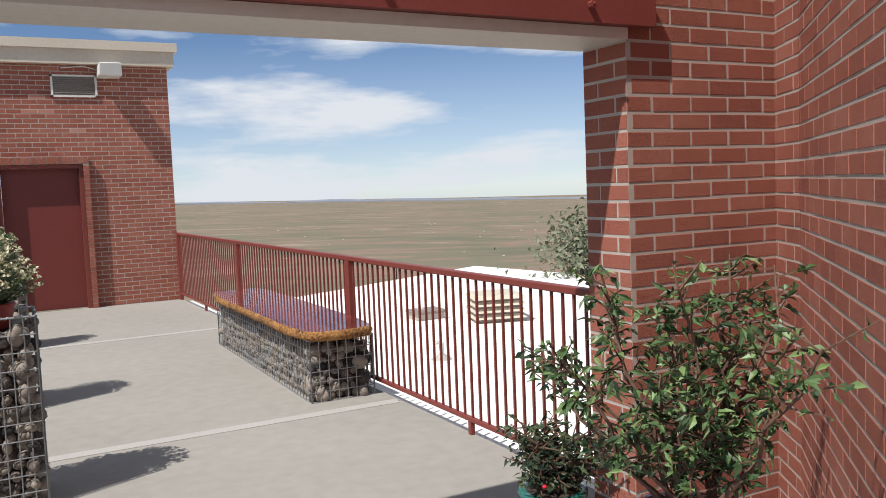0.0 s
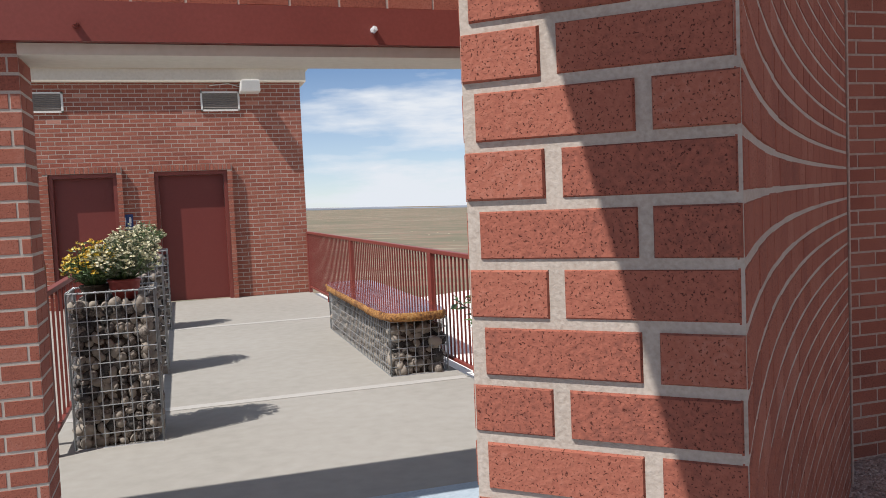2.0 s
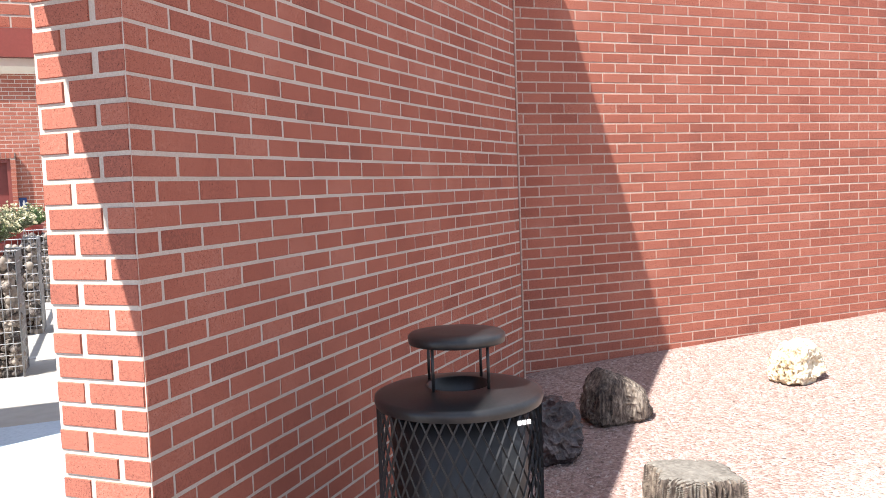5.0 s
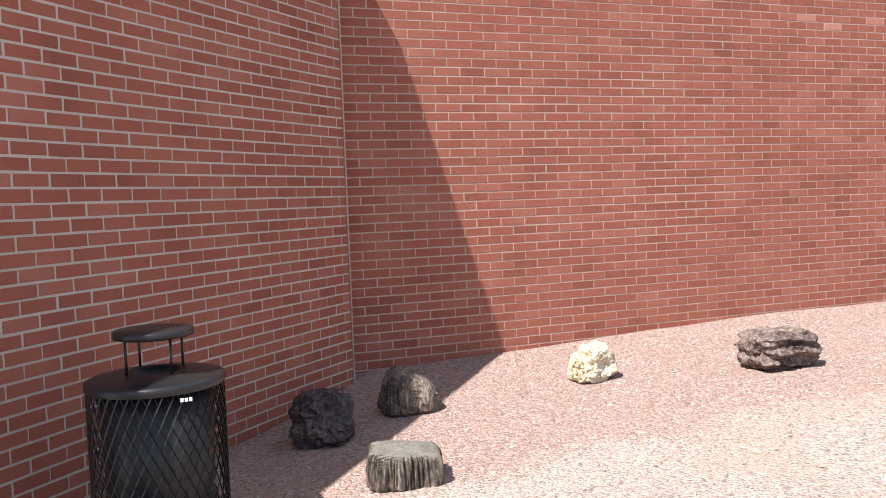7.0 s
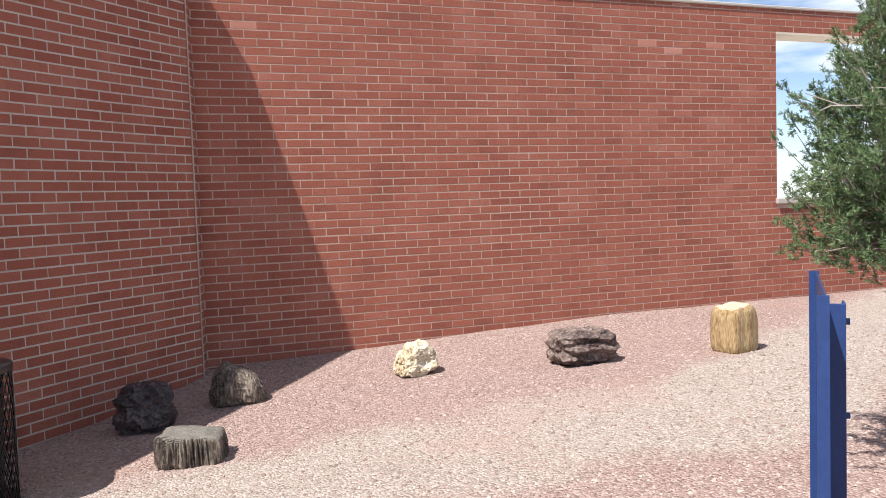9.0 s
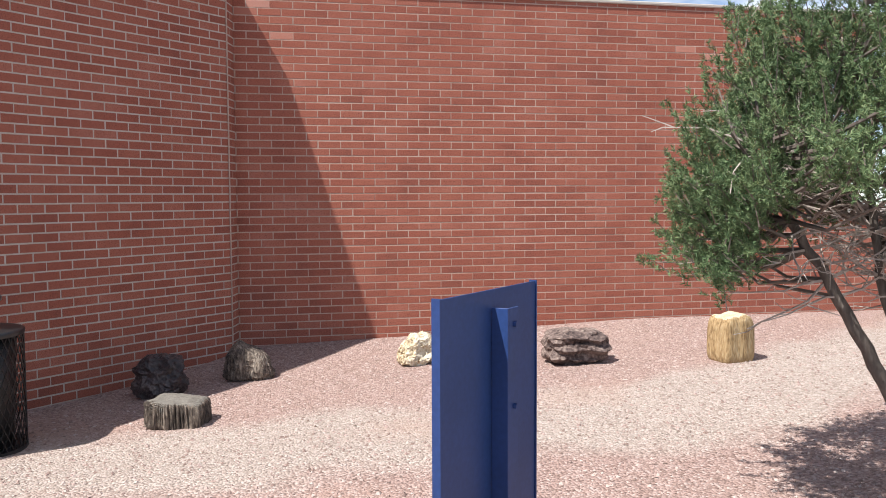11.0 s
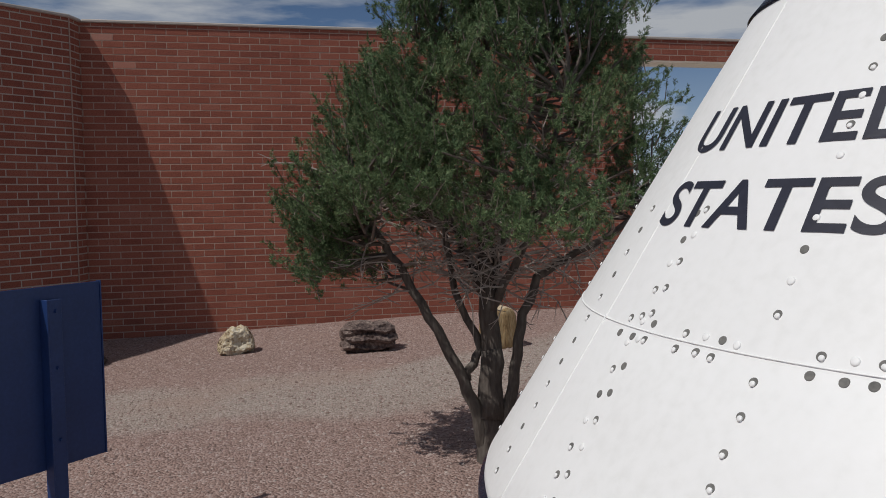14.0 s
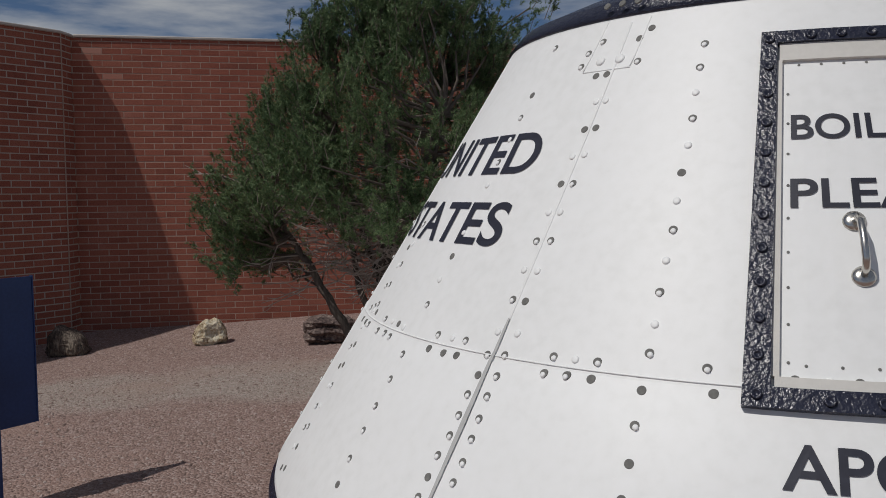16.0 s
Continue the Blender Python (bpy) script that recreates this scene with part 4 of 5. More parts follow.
def flower_pot(name, place, z, r, h, mat, seed, label, flowers, leaves=M_LEAF, reach=0.24):
    x, y = place
    t = thing(name, (x, y, z), label, "flower pot", group="flower pots on the gabions")
    part("pot", Mesh().lathe([(r * 0.7, z), (r * 0.95, z + h * 0.6), (r, z + h * 0.85), (r * 1.06, z + h * 0.9), (r * 1.06, z + h), (r * 0.9, z + h)], 24, (x, y)), mat, t, smooth=True)
    rnd, lv, fl, st = random.Random(seed), Mesh(), Mesh(), Mesh()
    for _ in range(230):
        a, f = rnd.uniform(0, 6.283), math.sqrt(rnd.random())
        b = Vector((x + r * 0.6 * f * math.cos(a), y + r * 0.6 * f * math.sin(a), z + h))
        e = Vector((x + reach * f * math.cos(a), y + reach * f * math.sin(a), z + h + 0.3 * (1 - 0.55 * f * f) * rnd.uniform(0.5, 1.05)))
        st.tube([b, e], [0.002, 0.0012], 3, False)
        for _ in range(5):
            leaf(lv, b.lerp(e, rnd.uniform(0.3, 1.0)), (rnd.uniform(-1, 1), rnd.uniform(-1, 1), rnd.uniform(-0.2, 1)), 0.04, 0.014, rnd)
        if rnd.random() < flowers:
            for k in range(5):
                leaf(fl, e, (rnd.uniform(-1, 1), rnd.uniform(-1, 1), rnd.uniform(0, 0.8)), 0.024, 0.016, rnd)
    tagged(part("stem_mass", st, M_LEAF, t), kind="stuff")
    tagged(part("leaf_mass", lv, leaves, t), kind="stuff")
    tagged(part("flower_mass", fl, M_FLOWER if seed % 2 else M_FLOWER_PALE, t), kind="stuff")


flower_pot("flower_pot", (0.55, 4.42), 0.93, 0.1, 0.13, M_POT_RED, 2, "red clay pot of pale feathery flowers on a gabion", 0.9, leaves=M_SAGE)
flower_pot("flower_pot", (0.36, 4.48), 0.93, 0.09, 0.1, M_SOIL, 3, "dark pot of yellow flowers on a gabion", 0.95, reach=0.2)
flower_pot("flower_pot", (0.48, 6.7), 0.93, 0.12, 0.14, M_POT_RED, 4, "clay pot of dry pale flowers on a gabion", 0.95, leaves=M_SAGE, reach=0.26)
flower_pot("flower_pot", (0.5, 9.62), 0.93, 0.12, 0.14, M_POT_RED, 6, "clay pot of leafy flowers on a gabion", 0.4, reach=0.24)


def ramp_railing():
    t = thing("ramp_railing", (0.12, 8.0, 0), "red-brown painted steel handrail behind the gabion planters", "railing")
    x = 0.1
    part("top_rail", bevelled(Mesh().box((x - 0.025, 4.1, 1.0), (x + 0.025, 12.7, 1.035)), 0.004), M_RED, t)
    part("bottom_rail", bevelled(Mesh().box((x - 0.016, 4.1, 0.12), (x + 0.016, 12.7, 0.15)), 0.003), M_RED, t)
    part("handrail", Mesh().box((x - 0.9, 4.1, 1.19), (x + 0.02, 4.14, 1.225)), M_RED, t)
    for y in (4.13, 6.3, 8.4, 10.5, 12.65):
        part("post", Mesh().box((x - 0.022, y - 0.022, 0.0), (x + 0.022, y + 0.022, 1.2 if y < 4.5 else 1.0)), M_RED, t)
    base, y = Mesh().box((-0.008, -0.008, 0.15), (0.008, 0.008, 1.0)).data("baluster", M_RED), 4.26
    while y < 12.6:
        ob = part("baluster", base, M_RED, t)
        ob.location = (x, y, 0)
        y += 0.2


ramp_railing()


# ---- litter bin ----
def litter_bin():
    cx, cy = 2.44, -0.567
    z0 = ground_height(cx, cy) - 0.01
    t = thing("litter_bin", (cx, cy, z0), "black expanded-metal litter bin with a raised round rain cap", "litter bin")
    r, zt = 0.268, 0.70
    sides, rows = 40, 15
    m = Mesh()
    for k in range(sides):
        for sgn in (1, -1):
            pts = []
            for i in range(rows + 1):
                a = 2 * math.pi * (k + sgn * i * 0.5) / sides
                pts.append((cx + r * math.cos(a), cy + r * math.sin(a), z0 + 0.03 + (zt - z0 - 0.05) * i / rows))
            m.tube(pts, 0.0036, 3, False)
    part("mesh_side", m, M_BLACK, t, "black diamond mesh side")
    part("liner", Mesh().lathe([(0.2, z0 + 0.02), (0.232, zt - 0.03)], 32, (cx, cy)), M_BLACK, t, smooth=True)
    part("base_ring", Mesh().lathe([(r - 0.01, z0), (r + 0.006, z0), (r + 0.006, z0 + 0.035), (r - 0.01, z0 + 0.035)], 40, (cx, cy)), M_BLACK, t)
    lid = Mesh()
    rings = [(r + 0.004, zt - 0.03), (r + 0.009, zt - 0.015), (r + 0.007, zt), (r - 0.006, zt + 0.006), (0.11, zt + 0.028), (0.103, zt + 0.026), (0.1, zt - 0.05)]
    lid.lathe(rings, 48, (cx, cy), False)
    part("lid", lid, M_BLACK, t, smooth=True)
    for k in range(4):
        a = math.radians(28 + 90 * k)
        part("cap_post", Mesh().tube([(cx + 0.125 * math.cos(a), cy + 0.125 * math.sin(a), zt + 0.02), (cx + 0.125 * math.cos(a), cy + 0.125 * math.sin(a), zt + 0.175)], 0.0055, 8), M_BLACK, t, smooth=True)
    part("rain_cap", Mesh().lathe([(0.15, zt + 0.166), (0.158, zt + 0.168), (0.16, zt + 0.19), (0.154, zt + 0.197), (0.08, zt + 0.203), (0.01, zt + 0.205)], 48, (cx, cy)), M_BLACK, t, smooth=True)
    way = Vector((2.58 - cx, -4.39 - cy)).normalized()
    q = Vector((cx, cy)) + way * (r + 0.004) + Vector((-way.y, way.x)) * 0.09
    lab = Mesh()
    for k in range(3):
        lab.box((-0.022 + k * 0.016, -0.002, -0.007), (-0.01 + k * 0.016, 0.002, 0.007), pose(q.x, q.y, zt - 0.05, 0, 0, math.degrees(math.atan2(way.y, way.x)) + 90))
    part("marks", lab, M_LABEL, t, "small white marks")


litter_bin()


# ---- display rocks ----
def boulder(name, label, mats, place, size, shape, power=4.0, rot=0.0, sub=5, sink=0.03, top_from=2.0):
    """A squared boulder: a rounded block bent by shape(p), which returns the moved point of the unit block."""
    bm = bmesh.new()
    bmesh.ops.create_icosphere(bm, subdivisions=sub, radius=1.0)
    for v in bm.verts:
        p = v.co.normalized()
        p = p / (abs(p.x) ** power + abs(p.y) ** power + abs(p.z) ** power) ** (1 / power)
        v.co = shape(p)
    low = min(v.co.z for v in bm.verts)
    for v in bm.verts:
        v.co = Vector((v.co.x * size[0], v.co.y * size[1], (v.co.z - low) * size[2] - sink))
    bmesh.ops.rotate(bm, verts=bm.verts[:], cent=(0, 0, 0), matrix=Matrix.Rotation(radians(rot), 3, "Z"))
    bm.normal_update()
    if len(mats) > 1:
        height = max(v.co.z for v in bm.verts)
        for f in bm.faces:
            if f.normal.z > 0.72 and f.calc_center_median().z > height * top_from:
                f.material_index = 1
    me = bpy.data.meshes.new(name)
    bm.to_mesh(me)
    bm.free()
    for m in mats:
        me.materials.append(m)
    me.polygons.foreach_set("use_smooth", [True] * len(me.polygons))
    me.set_sharp_from_angle(angle=radians(34))
    ob = new(name, me)
    ob.location = (place[0], place[1], ground_height(*place))
    return tagged(ob, label, "rock", group="display rocks on the gravel")


def crags(p, seed, amount):
    """Broken relief at four scales, with sharp creases."""
    o = Vector((seed * 3.7, seed * 1.9, seed * 0.6))
    k = 0.0
    for f, a in ((1.1, 0.5), (2.3, 0.32), (5.0, 0.2), (11.0, 0.1)):
        k += a * (1 - 2.2 * abs(noise.noise(p * f + o)))
    return (k - 0.45) * amount


def black_boulder(p):
    p = p * (1 + crags(p, 2, 0.34))
    ledge = 0.12 * math.tanh(7 * (0.1 - p.z + 0.25 * p.x))
    p.y -= ledge * max(0.0, -p.y) * 1.2
    p.x *= 1 + 0.08 * ledge
    return p


def leaning_chunk(p):
    a = math.atan2(p.y, p.x)
    flute = 0.1 * noise.noise((math.cos(a) * 5, math.sin(a) * 5, p.z * 0.3)) + 0.07 * (1 - 2 * abs(noise.noise((math.cos(a) * 11, math.sin(a) * 11, p.z * 0.5))))
    p = Vector((p.x * (1 + flute), p.y * (1 + flute), p.z)) * (1 + crags(p, 5, 0.16))
    up = (p.z + 1) / 2
    p.z = -1 + 2 * up * (1.0 - 0.2 * (p.x + 0.35) - 0.5 * max(0.0, -p.x - 0.45))
    p.x = p.x * (1 - 0.22 * up) - 0.1 * up
    p.y *= 1 - 0.2 * up
    return p


def flat_stump(p):
    a = math.atan2(p.y, p.x)
    rim = 1 + 0.16 * noise.noise((math.cos(a) * 1.3 + 4, math.sin(a) * 1.3, 0)) + 0.1 * noise.noise((math.cos(a) * 3.2, math.sin(a) * 3.2, 2))
    side = min(1.0, max(0.0, (math.hypot(p.x, p.y) - 0.7) * 4))
    flute = side * (0.05 * noise.noise((math.cos(a) * 9, math.sin(a) * 9, p.z * 0.3)) + 0.1 * (1 - 2.6 * abs(noise.noise((math.cos(a) * 12, math.sin(a) * 12, p.z * 0.35)))))
    f = (rim + flute) / max(0.8, (abs(p.x) ** 4 + abs(p.y) ** 4) ** 0.25) ** 0.4
    top = 0.05 * noise.noise(p * 2.1) + 0.03 * noise.noise(p * 6)
    return Vector((p.x * f * (1 - 0.04 * p.z), p.y * f, p.z * 0.9 + top - 0.12 * p.x + side * 0.12 * noise.noise((math.cos(a) * 12, math.sin(a) * 12, 7)) * (p.z < 0)))


def pale_knob(p):
    p = p * (1 + crags(p, 9, 0.26))
    up = (p.z + 1) / 2
    hollow = math.exp(-((p.x - 0.35) ** 2 + (p.z + 0.1) ** 2) * 4) * max(0.0, -p.y)
    p.y += 0.45 * hollow + 0.12 * hollow * noise.noise(p * 7)
    p.x = p.x * (1.12 - 0.5 * up) + 0.05 * up
    p.y *= 1.1 - 0.4 * up
    p.z += 0.12 * noise.noise((p.x * 2.5, p.y * 2.5, 4))
    return p


def layered_slab(p):
    line = p.z * 5.2 + p.x * 0.9 + 0.9 * noise.noise(p * 1.4)
    strata = 0.07 * (1 - 2 * abs(math.sin(line))) + 0.06 * noise.noise((p.x * 2.5, p.y * 2.5, line * 1.3))
    p = Vector((p.x * (1 + 0.5 * strata), p.y * (1 + strata * 1.6), p.z)) * (1 + crags(p, 14, 0.24))
    up = (p.z + 1) / 2
    p.x = p.x * (1.02 - 0.14 * up) - 0.06 * up
    p.x -= 0.28 * max(0.0, 0.3 - up) * (1 if p.x > 0 else -1.6)
    p.y += 0.45 * max(0.0, 0.35 - up) * (1 if p.y < 0 else -1)
    p.z += 0.16 * p.x * (1 - up)
    return p


def upright_log(p):
    a = math.atan2(p.y, p.x)
    f = 1 + 0.07 * noise.noise((math.cos(a) * 2 + 1, math.sin(a) * 2, 0)) + 0.022 * noise.noise((math.cos(a) * 12, math.sin(a) * 12, p.z * 0.4)) - 0.03 * p.z
    return Vector((p.x * f, p.y * f, p.z * 0.95 + (0.1 * noise.noise((p.x * 1.8, p.y * 1.8, 3)) - 0.06 * abs(p.x - 0.2)) * (p.z > 0)))


boulder("display_rock", "glossy black pitted boulder at the foot of the brick wall", [M_ROCK_BLACK], (3.335, 0.5), (0.165, 0.145, 0.14), black_boulder, 3.2, -12)
boulder("display_rock", "dark grey streaked petrified wood chunk, half shaded", [M_ROCK_GREY], (3.96, 0.8), (0.185, 0.14, 0.15), leaning_chunk, 3.6, -4)
boulder("petrified_stump", "low flat-topped grey petrified log stump with fluted sides", [M_ROCK_GREY, M_ROCK_TOP], (3.55, -0.36), (0.16, 0.14, 0.1), flat_stump, 7.0, -14, sub=6, top_from=0.6)
boulder("display_rock", "pale cream knobbly rock with brown pits", [M_ROCK_PALE], (5.29, 0.83), (0.165, 0.14, 0.125), pale_knob, 3.0)
boulder("display_rock", "brown layered petrified rock with a dark undercut base", [M_ROCK_BROWN], (6.47, 0.35), (0.25, 0.18, 0.13), layered_slab, 3.6, -6)
boulder("petrified_log", "upright golden petrified log section with a cream top", [M_ROCK_GOLD, M_ROCK_CREAM], (7.57, -0.04), (0.142, 0.135, 0.205), upright_log, 5.0, 8, top_from=0.6)


# ---- blue sign, seen from behind ----
def blue_sign():
    a, b = Vector((4.543, -3.844)), Vector((4.902, -3.467))
    way = (b - a).normalized()
    back = Vector((way.y, -way.x))
    t = thing("information_sign", tuple((a + b) / 2) + (0.1,), "blank blue metal back of a sign on a channel post", "sign")
    def plate(p, q, z0, z1, d0, d1, za=None):
        w = [p + back * d0, q + back * d0, q + back * d1, p + back * d1]
        return Mesh().add([(c.x, c.y, z0) for c in w] + [(c.x, c.y, z1) for c in w], [(0, 3, 2, 1), (4, 5, 6, 7), (0, 1, 5, 4), (1, 2, 6, 5), (2, 3, 7, 6), (3, 0, 4, 7)])
    part("board", bevelled(plate(a, b, 0.5, 1.213, -0.004, 0.0), 0.001), M_BLUE, t)
    part("rim", plate(a - way * 0.006, a, 0.5, 1.215, -0.02, 0.004), M_BLUE, t)
    part("rim", plate(b, b + way * 0.006, 0.5, 1.215, -0.02, 0.004), M_BLUE, t)
    c = a + way * 0.285
    g = ground_height(c.x, c.y)
    part("post", bevelled(plate(c - way * 0.03, c - way * 0.024, g - 0.1, 1.165, 0.001, 0.05).add(*(lambda m: (m.v, m.f))(plate(c - way * 0.024, c + way * 0.03, g - 0.1, 1.165, 0.044, 0.05))), 0.001), M_BLUE, t)
    for z in (0.62, 0.9, 1.12):
        q = c + way * 0.005
        part("bolt", Mesh().tube([(q.x + back.x * 0.05, q.y + back.y * 0.05, z), (q.x + back.x * 0.06, q.y + back.y * 0.06, z)], 0.008, 6), M_BLUE, t)


blue_sign()


# ---- pinyon tree ----
def pinyon():
    bx, by = 6.69, -3.02
    bz = ground_height(bx, by)
    t = thing("pinyon_tree", (bx, by, bz), "bushy green pinyon pine with several grey twisting stems", "tree")
    rnd = random.Random(12)
    wood, twigs, dead = Mesh(), Mesh(), Mesh()
    tips = []

    def limb(pts, r0, r1):
        pts = [Vector(p) for p in pts]
        fine = []
        for i in range(len(pts) - 1):
            for k in range(4):
                f = k / 4
                fine.append(pts[i].lerp(pts[i + 1], f) + Vector((rnd.uniform(-1, 1), rnd.uniform(-1, 1), 0)) * 0.012)
        fine.append(pts[-1])
        n = len(fine)
        wood.tube(fine, [r0 + (r1 - r0) * (i / (n - 1)) ** 0.8 for i in range(n)], 9)
        return fine

    P = lambda dx, dy, z: (bx + dx, by + dy, z)
    limb([P(0, 0, bz - 0.15), P(-0.01, 0, 0.3), P(0.0, 0.015, 0.5), P(0.005, 0.03, 0.75)], 0.078, 0.056)
    stems = [
        limb([P(-0.02, 0.0, 0.1), P(-0.06, 0.0, 0.36), P(-0.14, 0.03, 0.6), P(-0.28, 0.06, 0.86), P(-0.42, 0.1, 1.13), P(-0.56, 0.14, 1.36), P(-0.72, 0.1, 1.6)], 0.043, 0.014),
        limb([P(0.0, 0.0, 0.4), P(0.01, 0.03, 0.75), P(-0.01, 0.05, 1.12), P(-0.01, 0.1, 1.4), P(0.03, 0.12, 1.7), P(0.0, 0.1, 2.1), P(0.04, 0.1, 2.5)], 0.068, 0.013),
        limb([P(0.02, -0.01, 0.12), P(0.06, -0.02, 0.38), P(0.1, -0.02, 0.58), P(0.15, 0.0, 0.87), P(0.24, 0.0, 1.12), P(0.42, -0.02, 1.23), P(0.62, -0.05, 1.33), P(0.85, -0.1, 1.5)], 0.04, 0.013),
        limb([P(-0.01, 0.02, 1.0), P(-0.1, 0.2, 1.25), P(-0.2, 0.4, 1.6), P(-0.25, 0.55, 1.95)], 0.026, 0.01),
        limb([P(0.0, 0.03, 0.95), P(0.1, -0.15, 1.25), P(0.18, -0.32, 1.6), P(0.25, -0.4, 2.0)], 0.026, 0.01),
        limb([P(0.0, 0.05, 1.1), P(0.12, 0.1, 1.4), P(0.25, 0.2, 1.8), P(0.35, 0.25, 2.25)], 0.03, 0.01),
        limb([P(-0.14, 0.03, 0.6), P(-0.04, 0.08, 0.75), P(-0.16, 0.1, 1.05), P(-0.22, 0.12, 1.4), P(-0.3, 0.1, 1.9), P(-0.28, 0.1, 2.3)], 0.026, 0.01),
    ]
    # crown: clump centres in an uneven egg
    centres = []
    while len(centres) < 390:
        z = rnd.uniform(0.98, 2.95)
        a, q = rnd.uniform(0, 6.283), math.sqrt(rnd.uniform(0.09, 1.0))
        u = Vector((q * math.cos(a), q * math.sin(a), 0))
        if z < 1.25:
            width = 0.86 + 0.25 * (z - 0.98)
        else:
            width = 0.93 if z < 1.85 else 0.93 - 0.64 * (z - 1.85)
        if rnd.random() > width:
            continue
        p = Vector((bx + u.x * width + 0.11 * max(0.0, z - 1.6), by + u.y * width * 0.95, z))
        if z < 1.5 and q < 0.72 or z < 1.28 and p.x > bx - 0.45 or z < 1.42 and p.y < by - 0.2:
            continue
        if p.x > bx - 0.25 and noise.noise(p * 1.6 + Vector((4, 2, 0))) < -0.16 or noise.noise(p * 2.6 + Vector((1, 7, 3))) < -0.17:
            continue
        if p.x > bx + 0.3 and 1.3 < z < 2.3 and rnd.random() < 0.45:
            continue
        centres.append(p)
    for p in [(-0.9, 0.1, 1.35), (-0.93, 0.15, 1.5), (-0.86, 0.1, 1.22), (1.0, -0.1, 1.6), (1.0, -0.15, 1.5), (0.85, -0.05, 1.35), (-0.92, 0.0, 1.7), (1.02, -0.1, 1.75), (0.0, 0.1, 2.95), (0.1, 0.0, 2.85), (0.75, -0.05, 2.5), (0.82, -0.05, 2.65), (-0.4, 0.15, 2.6)]:
        centres.append(Vector((bx + p[0], by + p[1], p[2])))
    blades_v, blades_f = [], []
    for c in centres:
        s = min(stems, key=lambda st: min((q - c).length for q in st[len(st) // 2:]))
        start = min(s[len(s) // 2:], key=lambda q: (q - c).length + 0.6 * max(0, q.z - c.z + 0.1))
        mid = start.lerp(c, 0.5) + Vector((rnd.uniform(-0.06, 0.06), rnd.uniform(-0.06, 0.06), rnd.uniform(-0.1, 0.02)))
        twigs.tube([start, mid, c], [0.011, 0.007, 0.004], 5, False)
        out = (c - Vector((bx, by, 1.5))).normalized()
        for _ in range(rnd.randint(4, 7)):
            # a tuft: shoots along a short rising finger that tapers to its tip
            rise = (out * 0.55 + Vector((rnd.gauss(0, 0.42), rnd.gauss(0, 0.42), 0.75 + rnd.gauss(0, 0.25)))).normalized()
            root = c + Vector((rnd.gauss(0, 0.06), rnd.gauss(0, 0.06), rnd.gauss(-0.03, 0.05)))
            reach = rnd.uniform(0.1, 0.2)
            twigs.tube([root, root + rise * reach * 0.8], [0.003, 0.0014], 3, False)
            for _ in range(11):
                f = rnd.random()
                e = root + rise * reach * f + Vector((rnd.gauss(0, 1), rnd.gauss(0, 1), rnd.gauss(0, 1))) * 0.024 * (1.15 - 0.7 * f)
                axis = (rise + Vector((rnd.gauss(0, 0.4), rnd.gauss(0, 0.4), rnd.gauss(0, 0.4)))).normalized()
                s1 = axis.orthogonal().normalized()
                s2 = axis.cross(s1)
                for k in range(30):
                    a = rnd.uniform(0, 6.283)
                    d = (axis * rnd.uniform(0.3, 1.5) + s1 * math.cos(a) + s2 * math.sin(a)).normalized()
                    b0 = e + axis * rnd.uniform(-0.016, 0.02)
                    sd = d.cross(s1 * math.sin(a * 3) + s2 * math.cos(a * 3) + axis * 0.3).normalized() * 0.0014
                    n0 = len(blades_v)
                    tip = b0 + d * rnd.uniform(0.01, 0.02)
                    blades_v += [tuple(b0 - sd), tuple(b0 + sd), tuple(tip + sd * 0.5), tuple(tip - sd * 0.5)]
                    blades_f.append((n0, n0 + 1, n0 + 2, n0 + 3))
    # bare dead twigs low in the crown
    for _ in range(300):
        s = rnd.choice(stems)
        q = rnd.choice([v for v in s if 1.05 < v.z < 1.75])
        a = rnd.uniform(0, 6.283)
        pts, p = [q.copy()], q.copy()
        d = Vector((math.cos(a), math.sin(a), rnd.uniform(-0.3, 0.3)))
        for _ in range(4):
            d = (d + Vector((rnd.gauss(0, 0.35), rnd.gauss(0, 0.35), rnd.gauss(0, 0.3)))).normalized()
            p = p + d * rnd.uniform(0.06, 0.14)
            pts.append(p.copy())
        dead.tube(pts, [0.007, 0.0052, 0.004, 0.003, 0.0018], 4, False)
        for q in pts[1:4]:
            f = q + (d + Vector((rnd.gauss(0, 0.7), rnd.gauss(0, 0.7), rnd.gauss(0, 0.6)))).normalized() * rnd.uniform(0.05, 0.13)
            dead.tube([q, q.lerp(f, 0.5) + Vector((0, 0, rnd.uniform(-0.015, 0.015))), f], [0.0034, 0.0026, 0.0014], 3, False)
    part("trunk", wood, M_BARK, t, smooth=True)
    tagged(part("twig_mass", twigs, M_TWIG, t), kind="stuff")
    tagged(part("dead_twig_mass", dead, M_DEAD, t, "bleached bare dead twigs"), kind="stuff")
    nd = Mesh()
    nd.v, nd.f = blades_v, blades_f
    tagged(part("needles", nd, M_NEEDLE, t), kind="stuff")


pinyon()


# ---- space capsule ----
CX, CY, CONE_R, CONE_T = 7.86, -5.17, 2.1255, 0.60


def on_cone(angle, z, off=0.0):
    """A point on the capsule's cone: angle in degrees round the axis, height, and distance out of the skin."""
    r = CONE_R - CONE_T * z + (0.003 if z < 1.284 else 0.0)
    a, k = radians(angle), 1 / math.hypot(1, CONE_T)
    return Vector((CX + (r + off * k) * math.cos(a), CY + (r + off * k) * math.sin(a), z + off * k * CONE_T))


